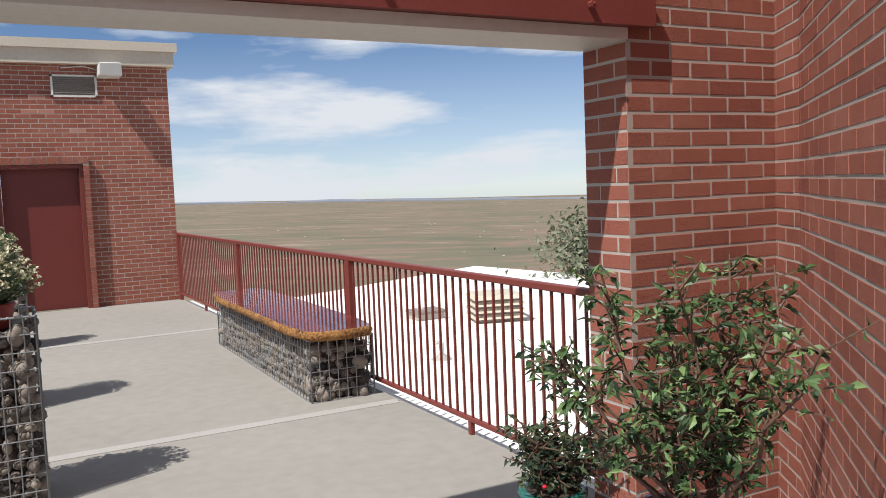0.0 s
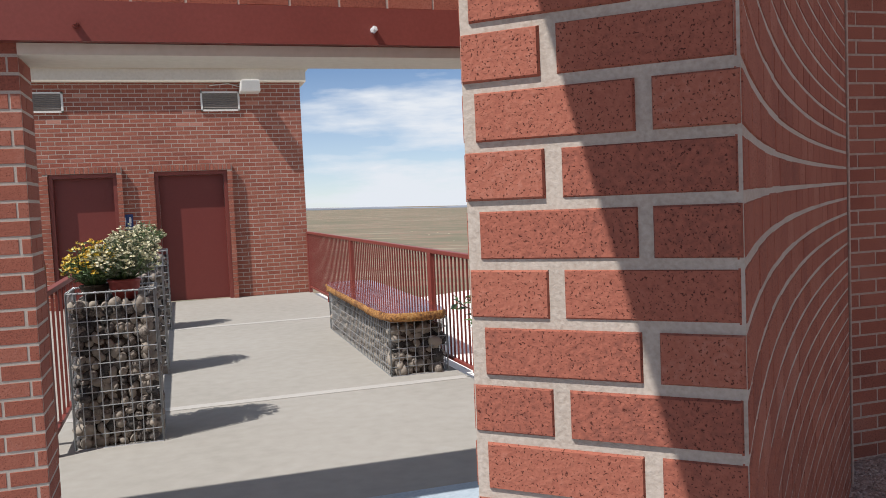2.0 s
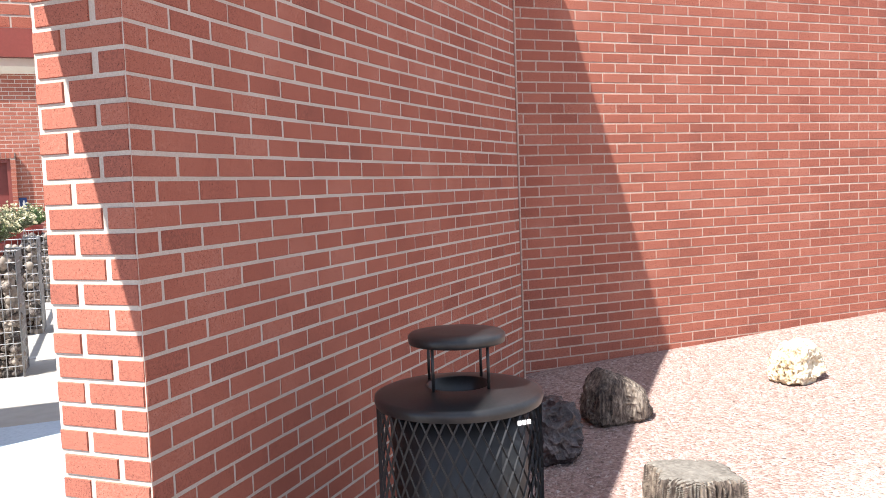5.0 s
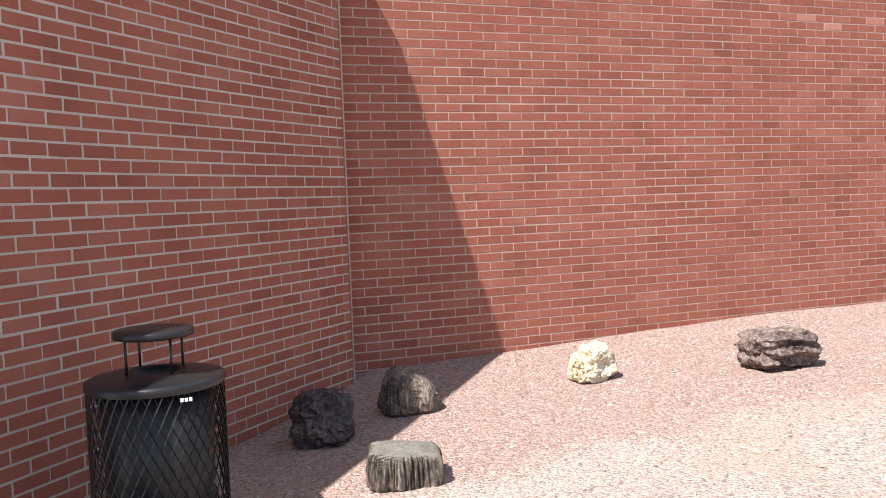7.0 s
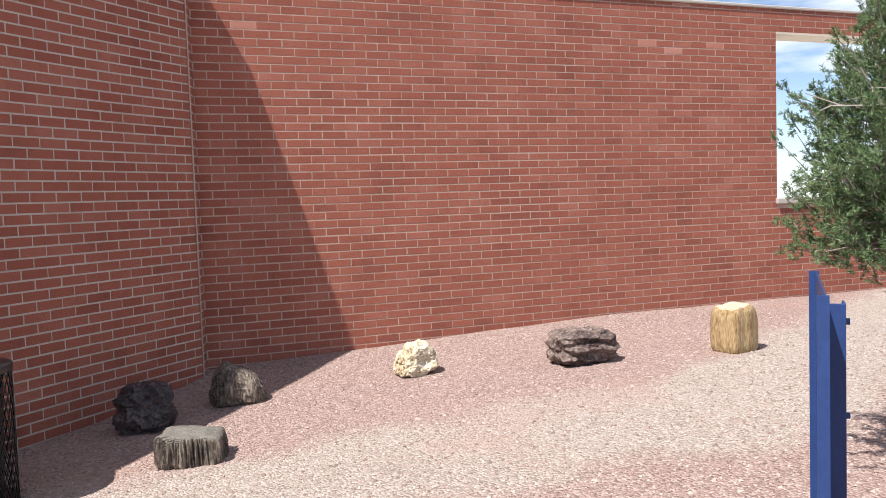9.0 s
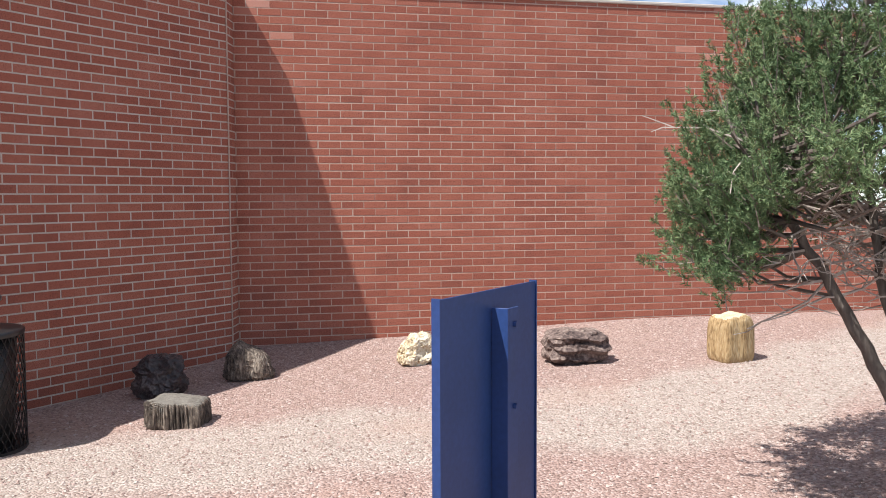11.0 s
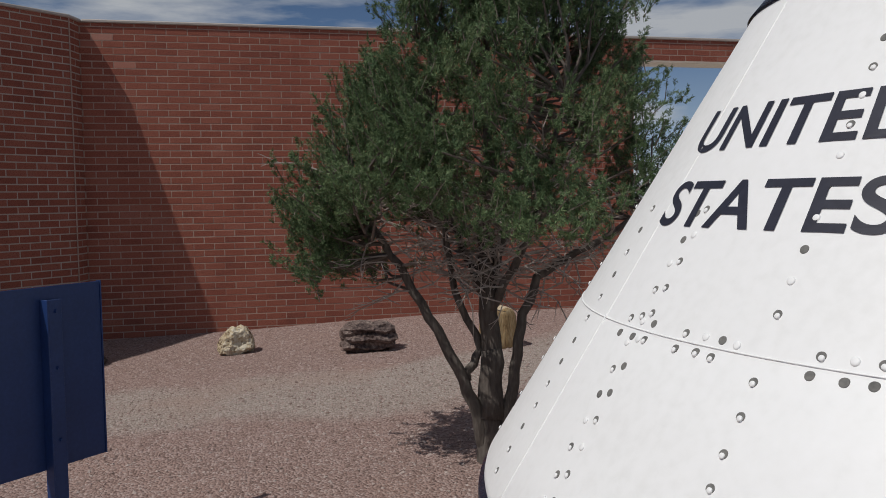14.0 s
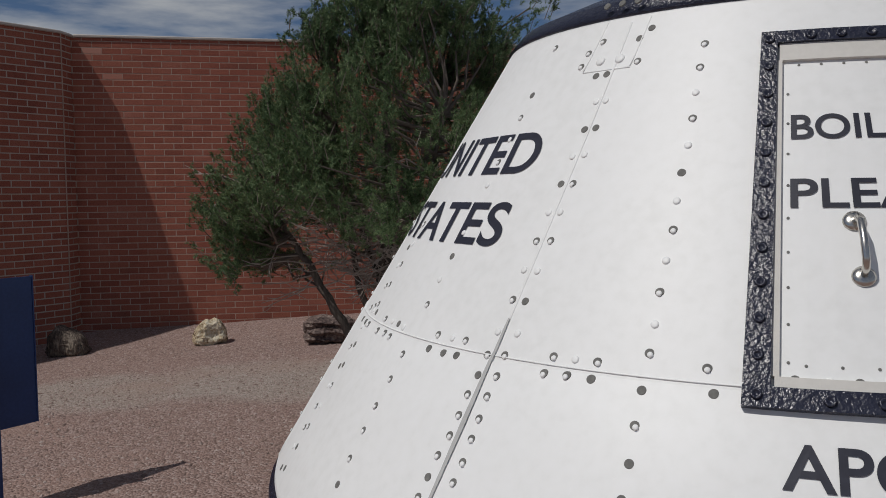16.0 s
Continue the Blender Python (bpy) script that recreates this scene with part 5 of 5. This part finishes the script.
def cone_frame(angle, z, off=0.0):
    """A pose on the skin: x along the circumference, y up the slope, z outwards."""
    a, k = radians(angle), 1 / math.hypot(1, CONE_T)
    x = Vector((-math.sin(a), math.cos(a), 0))
    n = Vector((math.cos(a) * k, math.sin(a) * k, CONE_T * k))
    m = Matrix((x, n.cross(x), n)).transposed().to_4x4()
    m.translation = on_cone(angle, z, off)
    return m


def skin_patch(a0, a1, z0, z1, off0, off1, na=10, nz=2):
    """A thin curved plate lying on the cone between two angles and two heights."""
    m, g = Mesh(), []
    for off in (off0, off1):
        for j in range(nz + 1):
            for i in range(na + 1):
                g.append(on_cone(a0 + (a1 - a0) * i / na, z0 + (z1 - z0) * j / nz, off))
    w, s = na + 1, (na + 1) * (nz + 1)
    f = []
    for j in range(nz):
        for i in range(na):
            p = j * w + i
            f += [(s + p, s + p + 1, s + p + w + 1, s + p + w), (p, p + w, p + w + 1, p + 1)]
    for i in range(na):
        f += [(i, i + 1, s + i + 1, s + i), (nz * w + i, s + nz * w + i, s + nz * w + i + 1, nz * w + i + 1)]
    for j in range(nz):
        f += [(j * w, s + j * w, s + (j + 1) * w, (j + 1) * w), (j * w + na, (j + 1) * w + na, s + (j + 1) * w + na, s + j * w + na)]
    return m.add(g, f)


def cone_text(words, angle_left, angle_right, z_low, z_high, off):
    """Letters laid round the cone, as a mesh fitted between two angles and two heights."""
    cu = bpy.data.curves.new("letters", "FONT")
    cu.body, cu.offset, cu.extrude = words, 0.014, 0.0
    ob = new("letters", cu)
    dg = bpy.context.evaluated_depsgraph_get()
    me = ob.evaluated_get(dg).to_mesh()
    co = [v.co.copy() for v in me.vertices]
    faces = [tuple(p.vertices) for p in me.polygons]
    ob.evaluated_get(dg).to_mesh_clear()
    bpy.data.objects.remove(ob)
    bpy.data.curves.remove(cu)
    x0, x1 = min(v.x for v in co), max(v.x for v in co)
    y0, y1 = min(v.y for v in co), max(v.y for v in co)
    out = Mesh()
    out.v = [tuple(on_cone(angle_left + (angle_right - angle_left) * (v.x - x0) / (x1 - x0), z_low + (z_high - z_low) * (v.y - y0) / (y1 - y0), off)) for v in co]
    out.f = faces
    return out


def seam_angle(z):
    """The main seam leans a little across the skin."""
    return -148.1 + 2.9 * (z - 0.85)


def capsule():
    g = ground_height(CX, CY)
    t = thing("space_capsule", (CX, CY, g), "white riveted metal space capsule shell with navy trim", "capsule")
    C = (CX, CY)
    part("stand", Mesh().lathe([(1.05, g - 0.1), (1.05, 0.55)], 48, C), M_BLACK, t, "dark support stand")
    part("heat_shield", Mesh().lathe([(0.3, 0.46), (0.9, 0.5), (1.3, 0.57), (1.56, 0.66), (1.648, 0.72), (1.66, 0.755), (1.657, 0.775), (1.63, 0.782)], 128, C), M_NAVY, t, "dark curved heat shield", smooth=True)
    rings = [(1.6, 0.772), (1.63, 0.777), (1.639, 0.788), (1.641, 0.8)]
    rings += [(CONE_R - CONE_T * z + 0.003, z) for z in (0.82, 0.95, 1.1, 1.27)] + [(CONE_R - CONE_T * 1.284 + 0.002, 1.28), (CONE_R - CONE_T * 1.29, 1.29)]
    part("lower_skirt", Mesh().lathe(rings, 160, C, False), M_WHITE, t, smooth=True)
    part("upper_cone", Mesh().lathe([(CONE_R - CONE_T * z, z) for z in (1.275, 1.5, 1.7, 1.9, 2.085)] + [(CONE_R - CONE_T * 2.092, 2.092)], 160, C, False), M_WHITE, t, smooth=True)
    part("top_band", Mesh().lathe([(0.871, 2.088), (0.878, 2.095), (0.84, 2.14), (0.7, 2.2), (0.5, 2.245)], 96, C), M_NAVY, t, "navy painted shoulder band", smooth=True)
    part("tunnel", Mesh().lathe([(0.535, 2.22), (0.53, 2.26), (0.5, 2.6), (0.46, 2.66), (0.1, 2.68)], 64, C), M_WHITE, t, smooth=True)
    # skin seams: raised sealant lines down the cone
    for ang0, ang1 in ((-148.6, -145.9), (175.2, 176.4), (-98.0, -98.0), (140.0, 140.0)):
        m = Mesh()
        m.tube([on_cone(seam_angle(z) if ang0 < -140 and ang0 > -150 else ang0, z, -0.0015) for z in [0.82 + 0.05 * i for i in range(26)]], 0.0036, 6)
        part("seam", m, M_WHITE, t, smooth=True)
    # shade of the recessed seam, painted as a tapering grey strip on the skin
    groove = Mesh()
    for i in range(29):
        z = 0.86 + 0.018 * i
        w = 0.0015 + 0.0055 * max(0.0, 1 - abs(z - 1.15) / 0.28) + 0.0008 * noise.noise((z * 40, 0, 0))
        fr = cone_frame(seam_angle(z), z, 0.0034)
        groove.v += [tuple(fr @ Vector((-w, 0, 0))), tuple(fr @ Vector((w, 0, 0.0004)))]
        if i:
            k = len(groove.v)
            groove.f.append((k - 4, k - 3, k - 1, k - 2))
    part("seam_groove", groove, M_GROOVE_SHADE, t, "flat grey strip painted as the shaded seam groove")
    ring_seam = Mesh()
    ring_seam.tube([on_cone(a, 1.286, 0.0012) for a in range(-230, -80, 2)], 0.0018, 6)
    part("ring_seam", ring_seam, M_WHITE, t, smooth=True)
    # bolts: a flat disc painted as hole shade, a low white head as its lit edge, or a painted-over head
    n = 14
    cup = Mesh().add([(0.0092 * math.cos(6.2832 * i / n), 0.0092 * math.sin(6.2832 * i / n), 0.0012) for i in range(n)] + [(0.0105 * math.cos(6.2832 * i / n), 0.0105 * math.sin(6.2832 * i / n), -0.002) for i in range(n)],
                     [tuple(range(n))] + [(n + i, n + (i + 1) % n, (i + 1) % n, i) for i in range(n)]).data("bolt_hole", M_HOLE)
    head = Mesh().lathe([(0.0062, -0.001), (0.006, 0.003), (0.0045, 0.0042)], 10).data("bolt_head", M_WHITE, True)
    stud = Mesh().lathe([(0.0092, -0.001), (0.0084, 0.0018), (0.005, 0.0028)], 12).data("stud", M_WHITE, True)

    def put(name, me, m):
        ob = new(name, me)
        ob.parent, ob.matrix_parent_inverse, ob.matrix_basis = t, t.matrix_world.inverted(), m
        return ob
    rnd = random.Random(2)

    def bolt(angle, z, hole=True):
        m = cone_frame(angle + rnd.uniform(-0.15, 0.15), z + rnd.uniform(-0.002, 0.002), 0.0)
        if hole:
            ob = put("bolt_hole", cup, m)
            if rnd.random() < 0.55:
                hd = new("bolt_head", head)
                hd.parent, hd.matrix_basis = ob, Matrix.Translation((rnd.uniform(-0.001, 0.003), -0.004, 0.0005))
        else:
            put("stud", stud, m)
    for i in range(8):                       # pairs along the main seam, upper skin
        z = 1.402 + 0.066 * i
        bolt(seam_angle(z) - 0.8, z, i % 2 == 0), bolt(seam_angle(z) + 0.9, z, i % 2 == 0)
    bolt(-147.6, 1.335, False), bolt(-145.1, 1.335, False)
    for i in range(9):                       # and down the skirt
        z = 1.297 - 0.0415 * i - (0.0 if i else 0)
        bolt(seam_angle(z) - 0.9 - 0.06 * i, z - 0.012, True), bolt(seam_angle(z) + 1.2 + 0.06 * i, z - 0.008, True)
    for i in range(18):                      # single rows up the skin
        z = 0.88 + 0.0605 * i + (0.06 if i > 6 else 0)
        bolt(-131.5, z + 0.02, i not in (7, 9, 11, 13, 15))
        if i < 17:
            bolt(-160.6, z, i not in (8, 10, 12, 14))
    for i in range(13):
        z = 0.86 + 0.058 * i
        bolt(-175.6, z, i % 4 != 3), bolt(-177.2, z - 0.01, i % 3 != 1), bolt(170.0, z), bolt(155.0, z)
    for base in (-167.5, -153.9, -138.4, -118.0, -177.0):  # clusters along the ring seam
        for da in (-2.3, 0.1, 2.2):
            bolt(base + da, 1.27, True)
            bolt(base + da + 0.3, 1.303, da != 0.1)
    bolt(-126.0, 1.27), bolt(-126.8, 1.31), bolt(-163.4, 1.3, False), bolt(-131.4, 1.327)
    for a, z in ((-151.6, 1.965), (-141.3, 1.963), (-147.6, 1.936), (-145.7, 1.934), (-151.0, 2.0), (-149.0, 2.03), (-142.0, 2.02), (-140.5, 2.045), (-160.6, 2.04)):
        bolt(a, z)
    for a in (-147.9, -144.4):
        put("stud", stud, cone_frame(a, 1.973) @ Matrix.Scale(1.5, 4))
    for p, q in (((-150.6, 1.95), (-149.5, 2.08)), ((-142.2, 1.95), (-141.2, 2.08)), ((-150.6, 1.948), (-142.2, 1.948))):
        part("patch_seam", Mesh().tube([on_cone(p[0] + (q[0] - p[0]) * f / 4, p[1] + (q[1] - p[1]) * f / 4, -0.0005) for f in range(5)], 0.0025, 5), M_WHITE, t, smooth=True)
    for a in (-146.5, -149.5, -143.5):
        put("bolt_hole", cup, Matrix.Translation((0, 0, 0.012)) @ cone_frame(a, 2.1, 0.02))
    # letters
    part("lettering", cone_text("UNITED", -186.8, -152.4, 1.693, 1.8, 0.0022), M_LETTER, t, "dark navy capital letters")
    part("lettering", cone_text("STATES", -185.0, -152.9, 1.514, 1.622, 0.0022), M_LETTER, t, "dark navy capital letters")
    part("lettering", cone_text("APO", -121.0, -111.4, 1.132, 1.203, 0.0022), M_LETTER, t, "dark navy capital letters")
    # hatch
    h = part("hatch", skin_patch(-121.3, -94.7, 1.297, 1.944, -0.01, 0.0012, 12, 3), M_WHITE, t, "white hatch panel in a navy frame")
    A0, A1, Z0, Z1 = -123.9, -91.6, 1.252, 1.99
    part("hatch_frame", skin_patch(A0, -121.85, Z0, Z1, -0.01, 0.017, 3, 6), M_NAVY, h, "pitted navy frame strip")
    part("hatch_frame", skin_patch(-94.4, A1, Z0, Z1, -0.01, 0.017, 3, 6), M_NAVY, h)
    part("hatch_frame", skin_patch(-121.85, -94.4, Z0, Z0 + 0.033, -0.01, 0.0165, 12, 1), M_NAVY, h)
    part("hatch_frame", skin_patch(-121.85, -94.4, Z1 - 0.027, Z1, -0.01, 0.0165, 12, 1), M_NAVY, h)
    # white recess edge; its shade is put into the greyer off-white colour
    part("hatch_lip", skin_patch(-121.6, -94.4, Z0 + 0.033, Z0 + 0.052, -0.01, 0.010, 12, 1), M_VENT_FRAME, h, "lip of the hatch recess, off-white to show its shade")
    part("hatch_lip", skin_patch(-121.6, -94.4, Z1 - 0.066, Z1 - 0.027, -0.01, 0.010, 12, 1), M_VENT_FRAME, h)
    part("hatch_lip", skin_patch(-121.85, -121.25, Z0 + 0.052, Z1 - 0.066, -0.01, 0.010, 2, 4), M_VENT_FRAME, h)
    part("lettering", cone_text("BOIL", -120.3, -110.6, 1.75, 1.803, 0.0036), M_LETTER, h, "dark navy capital letters")
    part("lettering", cone_text("PLEA", -120.4, -108.4, 1.61, 1.668, 0.0036), M_LETTER, h, "dark navy capital letters")
    fb = Mesh().lathe([(0.011, -0.001), (0.0105, 0.004), (0.0075, 0.0055), (0.005, 0.001)], 12).data("frame_bolt", M_NAVY, True)
    for i in range(12):
        put("frame_bolt", fb, cone_frame(-122.85, Z0 + 0.02 + i * (Z1 - Z0 - 0.04) / 11, 0.0172))
    for i in range(1, 8):
        put("frame_bolt", fb, cone_frame(-121.4 + i * 3.6, Z0 + 0.016, 0.0167)), put("frame_bolt", fb, cone_frame(-121.4 + i * 3.6, Z1 - 0.014, 0.0167))
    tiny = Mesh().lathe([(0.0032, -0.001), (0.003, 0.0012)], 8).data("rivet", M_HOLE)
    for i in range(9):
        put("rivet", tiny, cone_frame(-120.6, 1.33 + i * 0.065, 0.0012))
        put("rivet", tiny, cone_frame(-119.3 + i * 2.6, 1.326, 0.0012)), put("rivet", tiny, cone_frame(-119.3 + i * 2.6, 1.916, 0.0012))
    hd = part("hatch_handle", Mesh().tube([cone_frame(-114.8, 1.584, 0.004).translation, cone_frame(-114.75, 1.578, 0.03).translation, cone_frame(-114.7, 1.565, 0.042).translation, cone_frame(-114.65, 1.533, 0.046).translation, cone_frame(-114.6, 1.5, 0.042).translation, cone_frame(-114.55, 1.488, 0.03).translation, cone_frame(-114.5, 1.482, 0.004).translation], 0.0075, 10), M_CHROME, h, "worn chrome grab handle", smooth=True)
    for a, z in ((-114.8, 1.584), (-114.5, 1.482)):
        fr = cone_frame(a, z, 0.0012)
        b = Mesh().lathe([(0.022, 0.0), (0.021, 0.004), (0.012, 0.009)], 20)
        b.v = [tuple(fr @ Vector(p)) for p in b.v]
        part("handle_base", b, M_CHROME, h, smooth=True)
    # lifting lug on the skirt: a rounded tab with a hole
    la, lz = 126.69, 0.962
    fr = cone_frame(la, lz, 0.096) @ Matrix.Rotation(radians(90), 4, "Y")
    lug = Mesh()
    k = 20
    for side in (-0.005, 0.005):
        for r in (0.0075, 0.024):
            for i in range(k):
                a = 2 * math.pi * i / k
                lug.v.append(tuple(fr @ Vector((r * math.cos(a), r * math.sin(a), side))))
    for i in range(k):
        j = (i + 1) % k
        lug.f += [(i, j, k + j, k + i), (2 * k + i, 3 * k + i, 3 * k + j, 2 * k + j), (k + i, k + j, 3 * k + j, 3 * k + i), (i, 2 * k + i, 2 * k + j, j)]
    lug.box((0.016, -0.0235, -0.0048), (0.09, 0.0235, 0.0048), fr)
    part("lifting_lug", lug, M_WHITE, t, smooth=False)
    t.location, t.scale, t.rotation_euler = (7.68, -5.307, 0.97 * g - 0.004), (0.97, 0.97, 0.97), (0, 0, radians(-0.15))


capsule()


# ---- on the lower roof ----
def roof_vent_box():
    t = thing("roof_vent_box", (10.8, 16.2, -1.6), "tan louvred ventilator box on the white roof", "roof vent")
    fr = pose(10.75, 16.25, -1.6, 0, 0, -18)
    part("body", Mesh().box((-0.5, -0.5, 0.0), (0.5, 0.5, 0.62), fr), M_VENT, t)
    for k in range(4):
        z = 0.1 + 0.15 * k
        part("louvre", Mesh().add([fr @ Vector((sx * w, sy * w, zz)) for w, zz in ((0.62, z), (0.52, z + 0.09)) for sx, sy in ((-1, -1), (1, -1), (1, 1), (-1, 1))], [(0, 1, 5, 4), (1, 2, 6, 5), (2, 3, 7, 6), (3, 0, 4, 7), (3, 2, 1, 0), (4, 5, 6, 7)]), M_BEIGE, t)


roof_vent_box()


def roof_pipe(x, y, h):
    t = thing("roof_vent_pipe", (x, y, -1.6), "small white vent pipe on the white roof", "vent pipe", group="pipes on the roof")
    part("pipe", Mesh().tube([(x, y, -1.6), (x, y, -1.6 + h), (x - 0.12, y, -1.6 + h + 0.03)], 0.05, 10), M_VENT_FRAME, t)
    part("flashing", Mesh().lathe([(0.2, -1.6), (0.1, -1.54), (0.055, -1.5)], 16, (x, y)), M_COPING, t)


roof_pipe(7.6, 13.0, 0.3)
roof_pipe(9.5, 17.6, 0.2)


def roof_hatch():
    t = thing("roof_curb", (9.6, 17.3, -1.6), "low grey curb unit on the white roof", "roof curb")
    part("curb", bevelled(Mesh().box((9.2, 17.2, -1.6), (9.9, 17.8, -1.45)), 0.01), M_COPING, t)
    part("cover", bevelled(Mesh().box((9.15, 17.15, -1.45), (9.95, 17.85, -1.38)), 0.01), M_VENT, t)


roof_hatch()


# ---- beyond the roof: shrub, fence posts, scattered rocks ----
def sage_tree(x, y, z, size, seed):
    t = thing("desert_shrub", (x, y, z), "grey-green desert shrub growing below the roof edge", "shrub")
    rnd, wood, lv = random.Random(seed), Mesh(), Mesh()
    for k in range(26):
        a, el = rnd.uniform(0, 6.283), rnd.uniform(0.3, 1.4)
        d = Vector((math.cos(a) * math.cos(el), math.sin(a) * math.cos(el), math.sin(el)))
        p = Vector((x, y, z))
        pts = [p.copy()]
        for _ in range(4):
            d = (d + Vector((rnd.gauss(0, 0.2), rnd.gauss(0, 0.2), 0.08))).normalized()
            p = p + d * size * 0.27
            pts.append(p.copy())
        wood.tube(pts, [size * 0.03, size * 0.02, size * 0.014, size * 0.009, size * 0.004], 5, False)
        for _ in range(170):
            q = pts[rnd.choice((1, 2, 2, 3, 3, 4, 4))] + Vector((rnd.gauss(0, 1), rnd.gauss(0, 1), rnd.gauss(0, 1))) * size * 0.12
            leaf(lv, q, (rnd.uniform(-1, 1), rnd.uniform(-1, 1), rnd.uniform(-0.3, 1)), size * 0.07, size * 0.035, rnd)
    part("branches", wood, M_TWIG, t)
    tagged(part("leaf_mass", lv, M_SAGE, t), kind="stuff")


sage_tree(19.2, 22.6, -3.6, 3.4, 31)


def fence_post(x, y):
    z = ground_height(x, y)
    t = thing("fence_post", (x, y, z), "thin dark steel fence post out on the plain", "fence post", group="fence posts on the plain")
    part("stake", Mesh().tube([(x, y, z - 0.3), (x, y, z + 2.1)], [0.05, 0.045], 6), M_BLACK, t)


fence_post(29.0, 62.0)
fence_post(48.0, 58.0)

# far ridge; its haze is only the blue tint of the material
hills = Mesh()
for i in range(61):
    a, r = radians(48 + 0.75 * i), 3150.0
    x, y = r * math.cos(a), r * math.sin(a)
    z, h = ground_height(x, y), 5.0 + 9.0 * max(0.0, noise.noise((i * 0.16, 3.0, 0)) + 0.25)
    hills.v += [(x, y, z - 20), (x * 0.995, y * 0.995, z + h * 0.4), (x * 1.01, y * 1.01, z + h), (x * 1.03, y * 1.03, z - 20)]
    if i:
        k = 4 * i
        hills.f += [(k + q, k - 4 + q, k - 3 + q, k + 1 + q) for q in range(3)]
tagged(part("backdrop_hills", hills, M_HILLS, smooth=True), "low hills on the horizon, tinted blue-grey for haze", "hills", kind="structure")

pl = Mesh()
rs = random.Random(77)
for _ in range(110):
    r, a = rs.uniform(70, 520), radians(rs.uniform(15, 75))
    x, y = r * math.cos(a), r * math.sin(a)
    z, s = ground_height(x, y), rs.uniform(0.12, 0.4) * (0.7 + r / 400)
    pl.add([(x + s * rs.uniform(0.7, 1.2) * math.cos(k * 1.257), y + s * rs.uniform(0.7, 1.2) * math.sin(k * 1.257), z - 0.05) for k in range(5)] + [(x + s * 0.5 * math.cos(k * 1.257), y + s * 0.5 * math.sin(k * 1.257), z + s * rs.uniform(0.25, 0.5)) for k in range(5)],
           [(k, (k + 1) % 5, 5 + (k + 1) % 5, 5 + k) for k in range(5)] + [(5, 6, 7, 8, 9)])
tagged(part("field_rocks", pl, M_ROCK_PALE), "pale rocks scattered over the dry plain", "rocks", kind="stuff")


# ---- loose gravel ----
def loose_gravel():
    rnd, m = random.Random(5), Mesh()
    base = [Vector(p) for p in ((1, 0, 0), (-1, 0, 0), (0, 1, 0), (0, -1, 0), (0, 0, 1))]
    faces = [(0, 2, 4), (2, 1, 4), (1, 3, 4), (3, 0, 4)]
    n = 0
    while n < 16000:
        x, y = rnd.uniform(2.0, 9.0), rnd.uniform(-3.6, 1.74)
        if (Vector((x, y)) - EAST_0).dot(NE) < 0.02 or (x - CX) ** 2 + (y - CY) ** 2 < 1.2 ** 2:
            continue
        if rnd.random() > 1.25 - 0.06 * (y + 3.6) - 0.05 * max(0, x - 5):
            continue
        z, s = ground_height(x, y), rnd.choice((0.006, 0.008, 0.008, 0.011, 0.014))
        rot = Euler((rnd.uniform(-0.4, 0.4), rnd.uniform(-0.4, 0.4), rnd.uniform(0, 6.28))).to_matrix()
        sc = (s * rnd.uniform(0.7, 1.3), s * rnd.uniform(0.7, 1.3), s * rnd.uniform(0.6, 1.0))
        m.add([rot @ Vector((b.x * sc[0], b.y * sc[1], b.z * sc[2])) + Vector((x, y, z - 0.001)) for b in base], faces)
        n += 1
    tagged(part("loose_gravel", m, M_PEBBLE), "loose pink and grey gravel pebbles", "gravel", kind="stuff")


loose_gravel()


# ---- single bricks of the nearest wall stretches ----
def place_pieces():
    meshes = {}
    for parent, at, way, out, length, height, d in PIECES:
        key = (round(length, 3), round(height, 3))
        if key not in meshes:
            e, L, H = 0.0028, length, height
            m = Mesh().add([(0, -0.002, 0), (L, -0.002, 0), (L, -0.002, H), (0, -0.002, H), (0.0005, 0.0035, 0.0005), (L - 0.0005, 0.0035, 0.0005), (L - 0.0005, 0.0035, H - 0.0005), (0.0005, 0.0035, H - 0.0005), (e, 0.006, e), (L - e, 0.006, e), (L - e, 0.006, H - e), (e, 0.006, H - e)],
                           [(8, 9, 10, 11)] + [(r + i, r + (i + 1) % 4, r + 4 + (i + 1) % 4, r + 4 + i) for r in (0, 4) for i in range(4)])
            m.f = [tuple(reversed(f)) for f in m.f]
            meshes[key] = m.data("brick", M_BRICK_OB)
        ob = new("brick", meshes[key])
        ob.parent = parent
        basis = Matrix(((way.x, out.x, 0, at.x + out.x * (d - 0.006)), (way.y, out.y, 0, at.y + out.y * (d - 0.006)), (0, 0, 1, at.z), (0, 0, 0, 1)))
        ob.matrix_basis = basis


place_pieces()
